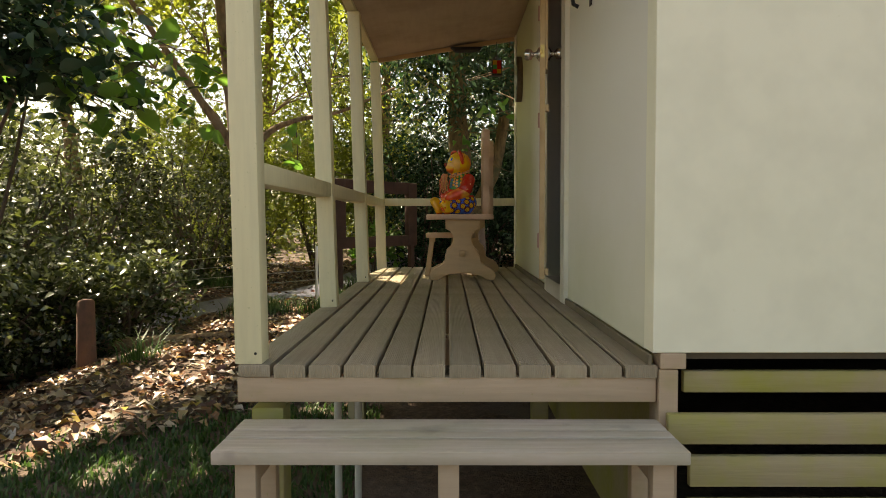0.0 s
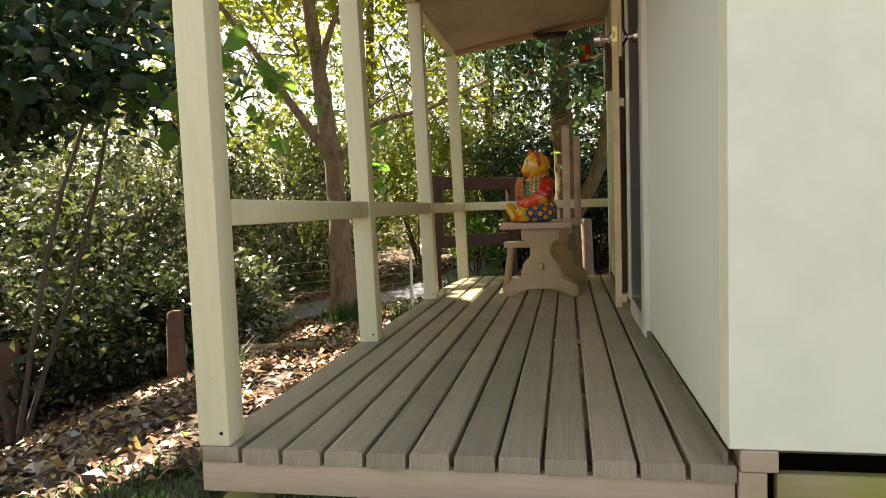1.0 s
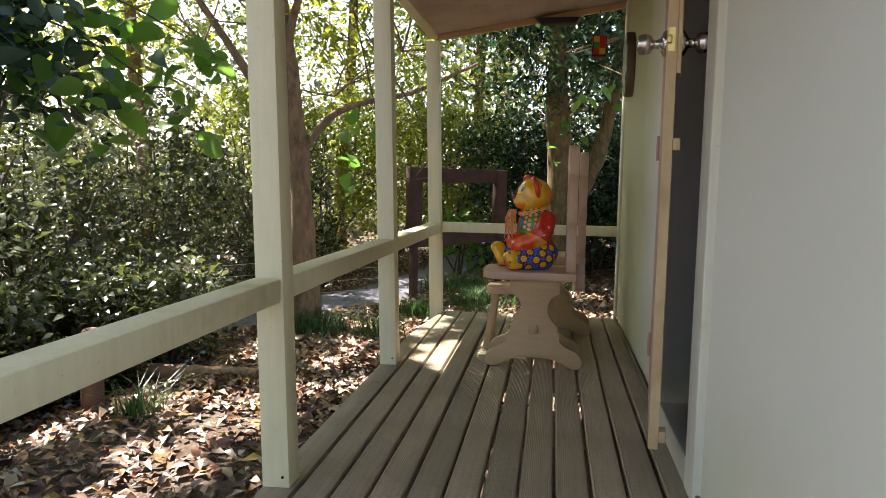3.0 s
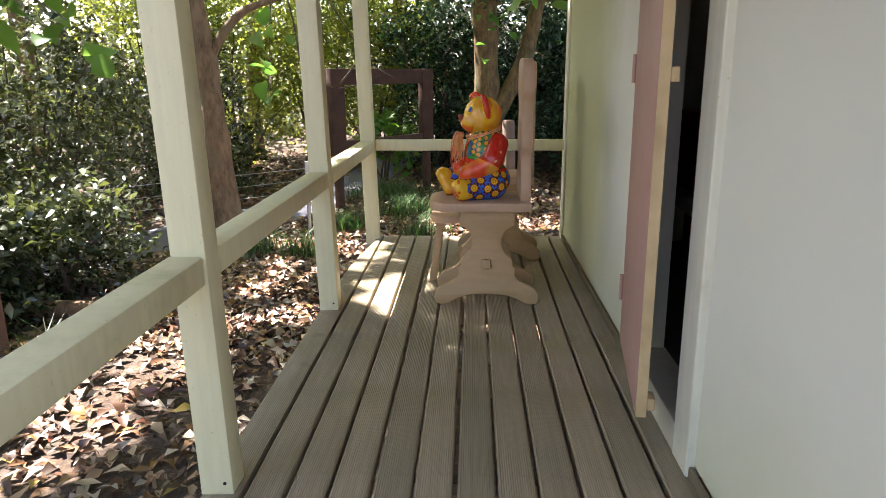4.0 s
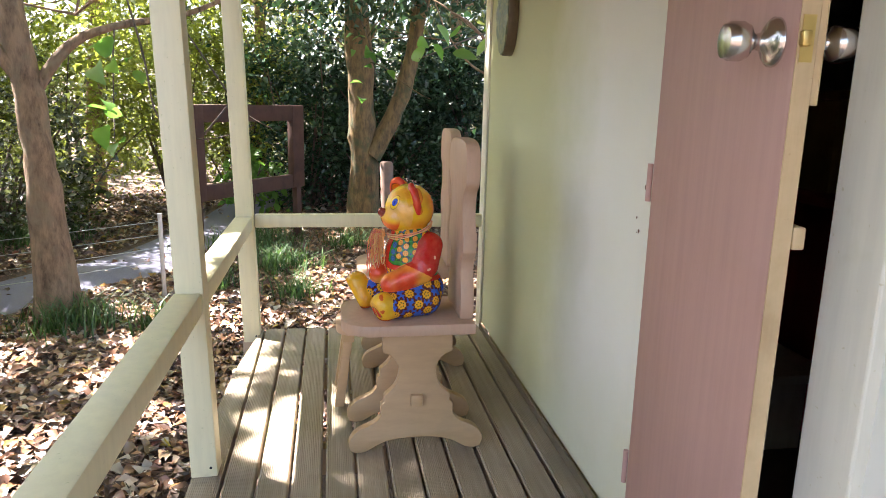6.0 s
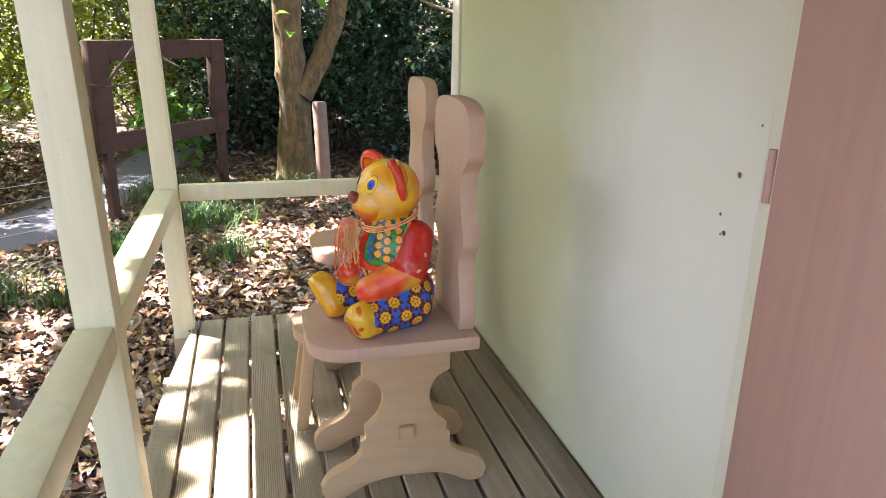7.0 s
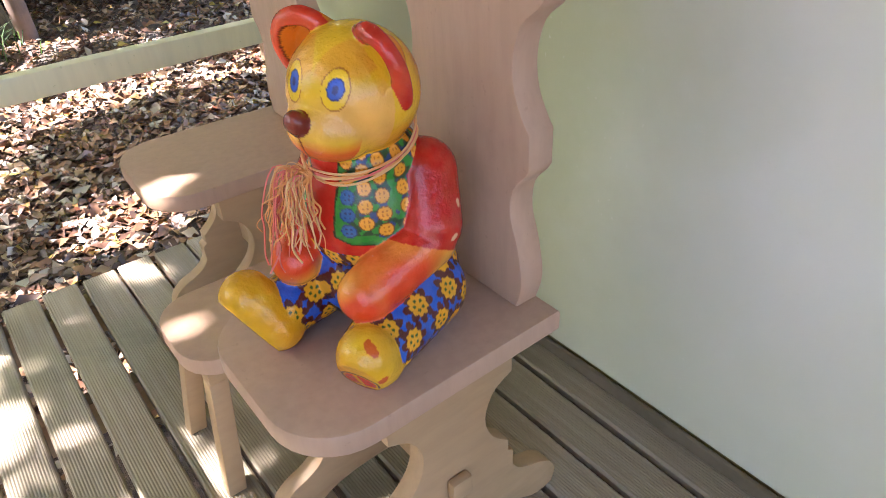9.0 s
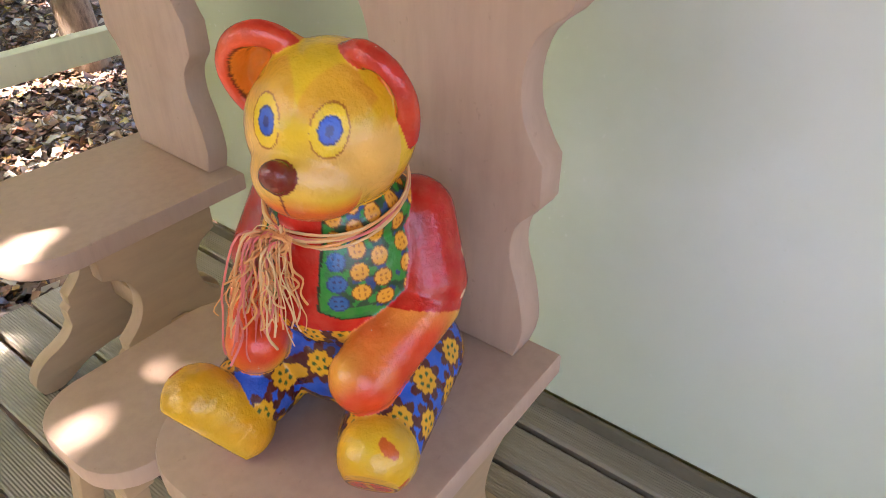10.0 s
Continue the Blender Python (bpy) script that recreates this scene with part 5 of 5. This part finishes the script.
HED = "dense small-leaved hedge shrub in dappled light"
for i, (x, y) in enumerate(((-5.0, 1.2), (-4.9, 2.7), (-4.6, 4.4), (-4.9, 6.1), (-4.3, 7.6), (-3.7, 9.9), (-6.3, 4.8), (-6.3, 7.9))):
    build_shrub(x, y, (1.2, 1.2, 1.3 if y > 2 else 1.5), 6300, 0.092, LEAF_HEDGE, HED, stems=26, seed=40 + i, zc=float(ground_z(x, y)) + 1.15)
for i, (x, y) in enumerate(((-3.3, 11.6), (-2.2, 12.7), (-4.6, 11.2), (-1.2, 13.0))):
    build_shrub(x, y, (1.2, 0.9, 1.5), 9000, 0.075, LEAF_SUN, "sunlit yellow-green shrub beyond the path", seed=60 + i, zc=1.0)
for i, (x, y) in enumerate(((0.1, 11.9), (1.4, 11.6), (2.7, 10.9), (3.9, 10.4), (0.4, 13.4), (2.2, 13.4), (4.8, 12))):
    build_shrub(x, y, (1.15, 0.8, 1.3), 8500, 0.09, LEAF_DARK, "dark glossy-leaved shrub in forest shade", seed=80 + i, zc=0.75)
build_shrub(-0.75, 10.7, (0.5, 0.4, 0.45), 260, 0.14, LEAF_BROAD, "bright broad-leaved bush beside the path", zc=-0.1, stems=6, seed=98)
build_shrub(-3.0, 2.7, (1.3, 1.15, 0.8), 7800, 0.125, LEAF_DARK, "overhanging shrub of large dark glossy leaves", zc=1.78, stems=3, seed=97)
for i, (x, y) in enumerate(((-4.0, 2.7), (-3.7, 3.7), (-3.35, 4.6), (-2.85, 5.35), (-3.6, 5.6))):
    build_shrub(x, y, (0.65, 0.65, 0.6), 3600, 0.08, LEAF_HEDGE, "low dark undergrowth shrub at the hedge's foot", stems=12, seed=120 + i, zc=float(ground_z(x, y)) + 0.5)


def build_sprig(base, tip, count, size, seed, leafmat=None, spread=0.14):
    """A thin branch that carries a few large leaves."""
    r = random.Random(seed)
    rng = np.random.default_rng(seed)
    o = empty("leafy_branch", "thin branch with large soft green leaves", "branch", tuple(base), "leafy branches near the porch")
    b, t = Vector(base), Vector(tip)
    pts = smooth_line([(0, 0, 0), tuple((t - b) * 0.5 + Vector((0, 0, 0.12))), tuple(t - b)], 6)
    part("twig", tube(pts, [0.009 - 0.0005 * k for k in range(len(pts))], 6), TWIG, o, smooth=60)
    c = []
    for i in range(count):
        q = pts[min(len(pts) - 1, int(len(pts) * (0.35 + 0.65 * i / count)))]
        c.append((q.x + r.uniform(-spread, spread), q.y + r.uniform(-spread, spread), q.z + r.uniform(-spread, spread * 0.6)))
    f = new("foliage", broad_leaf_mesh("foliage", c, size, leafmat or LEAF_BROAD, rng=rng))
    f.parent = o
    return o


build_sprig((-2.95, 3.2, 1.7), (-1.55, 2.75, 1.06), 30, 0.17, 3, spread=0.2)
build_sprig((-2.9, 3.5, 1.9), (-1.2, 3.05, 1.17), 32, 0.17, 4, spread=0.2)
build_sprig((-2.8, 3.7, 2.1), (-1.0, 3.2, 1.42), 28, 0.17, 14, spread=0.22)
build_sprig((0.78, 9.8, 2.1), (0.95, 8.9, 1.3), 16, 0.15, 15, spread=0.22)
build_sprig((2.52, 7.25, 1.7), (0.88, 4.3, 1.31), 14, 0.14, 6)
build_sprig((-1.3, 6.75, 1.6), (-1.0, 5.5, 0.80), 12, 0.19, 21, spread=0.16)


def build_bare_branch():
    o = empty("bare_branch", "pale bare twig looping before the timber frame", "branch", (-1.2, 6.2, 2.4), "leafy branches near the porch")
    base = Vector((-1.2, 6.2, 2.4))
    for pts in ([(-1.2, 6.2, 2.4), (-0.75, 5.3, 1.4), (-0.62, 5.1, 0.95), (-0.35, 5.05, 0.83), (-0.05, 5.05, 0.92)], [(-1.2, 6.2, 2.4), (-0.4, 5.4, 1.35), (-0.15, 5.2, 1.02), (0.05, 5.1, 0.9)],
                [(-0.35, 5.05, 0.86), (-0.2, 5.1, 1.05), (-0.12, 5.15, 1.2)]):
        q = smooth_line([Vector(p) - base for p in pts], 5)
        part("twig", tube(q, [0.008 - 0.005 * k / len(q) for k in range(len(q))], 6), TWIG, o, smooth=60)
    return o


build_bare_branch()


# unseen high canopy, added to shade the porch and break the sun into patches
def build_shade_canopy():
    rng = np.random.default_rng(3)
    n = 42000
    p = np.stack([rng.uniform(-10, 2.5, n), rng.uniform(0.5, 14, n), rng.uniform(4.3, 6.4, n)], 1)
    # a second, closer layer over the porch roof's edge, added to thicken the shade
    m2 = 9000
    p = np.concatenate([p, np.stack([rng.uniform(-4.6, -1.0, m2), rng.uniform(-0.2, 6.2, m2), rng.uniform(3.6, 5.0, m2)], 1)])
    n += m2
    keep, foot = sun_gaps(p)
    hole = np.array([noise.noise(Vector((a * 1.1, b * 1.1, 4.2))) for a, b in foot[:, :2]])
    beside = (foot[:, 0] > -0.6) & (foot[:, 0] < 1.2) & (foot[:, 1] > -1.6) & (foot[:, 1] < 4.2)
    far = ((foot[:, 0] < -2.6) & (foot[:, 1] < 6.0)) | ((foot[:, 0] < -3.4) & (foot[:, 1] < 10.5))
    keep &= np.where(beside, True, np.where(far, hole < -0.38, np.where(foot[:, 1] > 5.0, hole < 0.08, hole < 0.30)))
    shade = (foot[:, 1] > 2.3) & (foot[:, 0] < 0.7)
    keep &= ~(beside & (np.arange(n) >= 42000) & shade)
    keep &= (np.arange(n) < 42000) | beside
    # unseen leaves added to deepen the forest's shade north of the cottage
    m3 = 3000
    north = np.stack([rng.uniform(-0.8, 8, m3), rng.uniform(4.6, 15, m3), rng.uniform(4.0, 7.0, m3)], 1)
    p, keep = np.concatenate([p, north]), np.concatenate([keep, sun_gaps(north)[0]])
    ob = new("canopy_leaves", leaf_mesh("canopy_leaves", p[keep], 0.21, LEAF_SUN, aspect=0.65, flat=0.6, rng=rng))
    return tagged(ob, "unseen leaf canopy added to shade the porch and path, with chosen sun gaps", "foliage", kind="stuff")


build_shade_canopy()


def build_far_woods():
    """A deep belt of foliage round the back and the left, thinning out upwards."""
    rng = np.random.default_rng(31)
    n = 90000
    a = np.radians(rng.uniform(50, 215, n))
    d = rng.uniform(10.5, 24, n)
    x, y = d * np.cos(a) * 0.95 - 0.5, d * np.sin(a) + 3
    z = ground_z(x, y) + rng.random(n) ** 1.35 * 10.5
    lump = np.array([noise.noise(Vector((i * 0.55, j * 0.55, k * 0.55))) for i, j, k in zip(x, y, z)])
    sunny = (a > radians(100)) & (a < radians(168))
    keep = (lump > np.where(sunny, -0.12 + 0.085 * z, -0.27 + 0.045 * z)) & ~((np.abs(x + 1) < 1.2) & (y < 12))
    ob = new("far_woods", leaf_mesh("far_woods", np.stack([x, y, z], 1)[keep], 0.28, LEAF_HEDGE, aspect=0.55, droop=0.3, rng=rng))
    return tagged(ob, "dense green forest foliage in the distance", "woods", kind="stuff")


build_far_woods()


# ---- leaf litter and grass ----
def build_litter():
    rng = np.random.default_rng(12)
    n = 30000
    x = np.concatenate([rng.uniform(-4.5, 3.5, n), rng.uniform(-2.2, 3.2, n // 2)])
    y = np.concatenate([rng.uniform(0.6, 13, n), rng.uniform(3.7, 8, n // 2)])
    inside = (x > -0.03) & (y < 3.95)
    lawn = (y < 1.35 + 0.9 * (x + 1.2)) & (x < 0)
    edge_a = np.interp(y, (4.2, 5.5, 6.5, 7.1, 8.1, 9.6, 11.8, 15), (-7.5, -4.4, -2.55, -1.88, -1.15, -0.95, -0.5, 0.7))
    edge_b = np.interp(y, (6.0, 6.7, 7.35, 7.9, 8.7, 9.9, 12, 15.8), (-8.0, -5.2, -3.4, -2.75, -2.25, -1.85, -1.35, -0.1))
    on_path = (x < edge_a) & (x > edge_b) & (rng.random(len(x)) < 0.97)
    k = ~(inside | lawn | on_path)
    x, y = x[k], y[k]
    z = ground_z(x, y) + 0.012 + 0.02 * rng.random(len(x))
    ob = new("leaf_litter", leaf_mesh("leaf_litter", np.stack([x, y, z], 1), 0.085, LITTER, aspect=0.5, flat=0.75, fold=0.5, rng=rng))
    tagged(ob, "dry brown fallen leaves covering the ground", "leaf litter", kind="stuff")


build_litter()


def grass_mesh(name, x, y, h, rng, lean=0.5):
    n = len(x)
    z = ground_z(x, y) - 0.01
    a = rng.uniform(0, 2 * np.pi, n)
    L = h * (0.5 + 0.8 * rng.random(n))
    dx, dy = np.cos(a), np.sin(a)
    b = lean * L * (0.4 + rng.random(n))
    w = 0.004 + 0.004 * rng.random(n)
    root = np.stack([x, y, z], 1)
    side = np.stack([-dy, dx, 0 * a], 1) * w[:, None]
    mid = root + np.stack([dx * b * 0.35, dy * b * 0.35, L * 0.6], 1)
    tip = root + np.stack([dx * b, dy * b, L * 0.85], 1)
    v = np.stack([root - side, root + side, mid - side * 0.7, mid + side * 0.7, tip], 1).reshape(-1, 3)
    k = np.arange(n)[:, None] * 5
    tri = np.concatenate([k + [[0, 1, 3]], k + [[0, 3, 2]], k + [[2, 3, 4]]], 1).reshape(-1, 3)
    me = bpy.data.meshes.new(name)
    me.from_pydata(v.tolist(), [], tri.tolist())
    at = me.attributes.new("tone", "FLOAT", "POINT")
    at.data.foreach_set("value", np.repeat(rng.random(n), 5).astype(np.float32))
    me.materials.append(GRASS)
    return me


def build_grass():
    rng = np.random.default_rng(4)
    n = 45000
    x, y = rng.uniform(-4.5, 0.2, n), rng.uniform(-1.5, 2.2, n)
    k = y < 1.45 + 0.9 * (x + 1.2) + 0.25 * rng.standard_normal(n)
    tagged(new("lawn_grass", grass_mesh("lawn_grass", x[k], y[k], 0.06, rng)), "short patchy lawn grass beside the porch", "grass", kind="stuff")
    for cx, cy, r, c in ((-1.6, 6.2, 0.35, 420), (-0.75, 7.3, 0.22, 260), (-0.1, 8.05, 0.4, 420), (-0.55, 9.2, 0.55, 620), (-3.3, 9.6, 0.7, 700), (0.1, 6.9, 0.25, 160), (0.6, 9.3, 0.3, 200), (-0.9, 6.0, 0.2, 130), (-1.9, 3.6, 0.15, 90)):
        q = rng.standard_normal((c, 2)) * r * 0.5
        g = new("grass_tuft", grass_mesh("grass_tuft", cx + q[:, 0], cy + q[:, 1], 0.26, rng, 0.9))
        tagged(g, "tuft of strappy green grass among dry leaves", "grass tuft", "grass tufts", "stuff")


build_grass()


# ---- deck boards ----
def build_deck():
    o = empty("deck_floor", "weathered reeded timber decking boards with dark gaps", "deck", (0, 0, 0), kind="structure")
    P = 0.097
    w = 0.0435
    pr = [(-w, -0.036), (w, -0.036), (w, -0.005), (w - 0.005, 0.0), (-w + 0.005, 0.0), (-w, -0.005)]
    bm = prism(pr, 3.85, Matrix(((1, 0, 0, 0), (0, 0, 1, 0.0), (0, 1, 0, 0), (0, 0, 0, 1))))
    me = bpy.data.meshes.new("board")
    bmesh.ops.recalc_face_normals(bm, faces=bm.faces[:])
    bm.to_mesh(me)
    bm.free()
    me.materials.append(DECKWOOD)
    rng = random.Random(2)
    # the outermost board is cut to a curve at its far end
    rim = smooth_line([(0.005, 2.9, 0), (0.014, 3.2, 0), (0.03, 3.42, 0), (0.052, 3.62, 0), (0.072, 3.77, 0), (0.079, 3.85, 0)], 4)
    outline = [(0.092, 0.0), (0.092, 3.85)] + [(q.x, q.y) for q in reversed(rim)] + [(0.005, 0.0)]
    part("board", prism(outline, 0.036, Matrix.Translation((0, -0.002, -0.036)), 0.004), DECKWOOD, o)
    for i in range(1, 12):
        b = new("board", me)
        b.parent = o
        b.location = ((i + 0.5) * P + rng.uniform(-0.0012, 0.0012), -rng.uniform(0, 0.006), -rng.uniform(0, 0.0015))
        b.rotation_euler = (0, rng.uniform(-0.006, 0.006), rng.uniform(-0.0005, 0.0005))


build_deck()
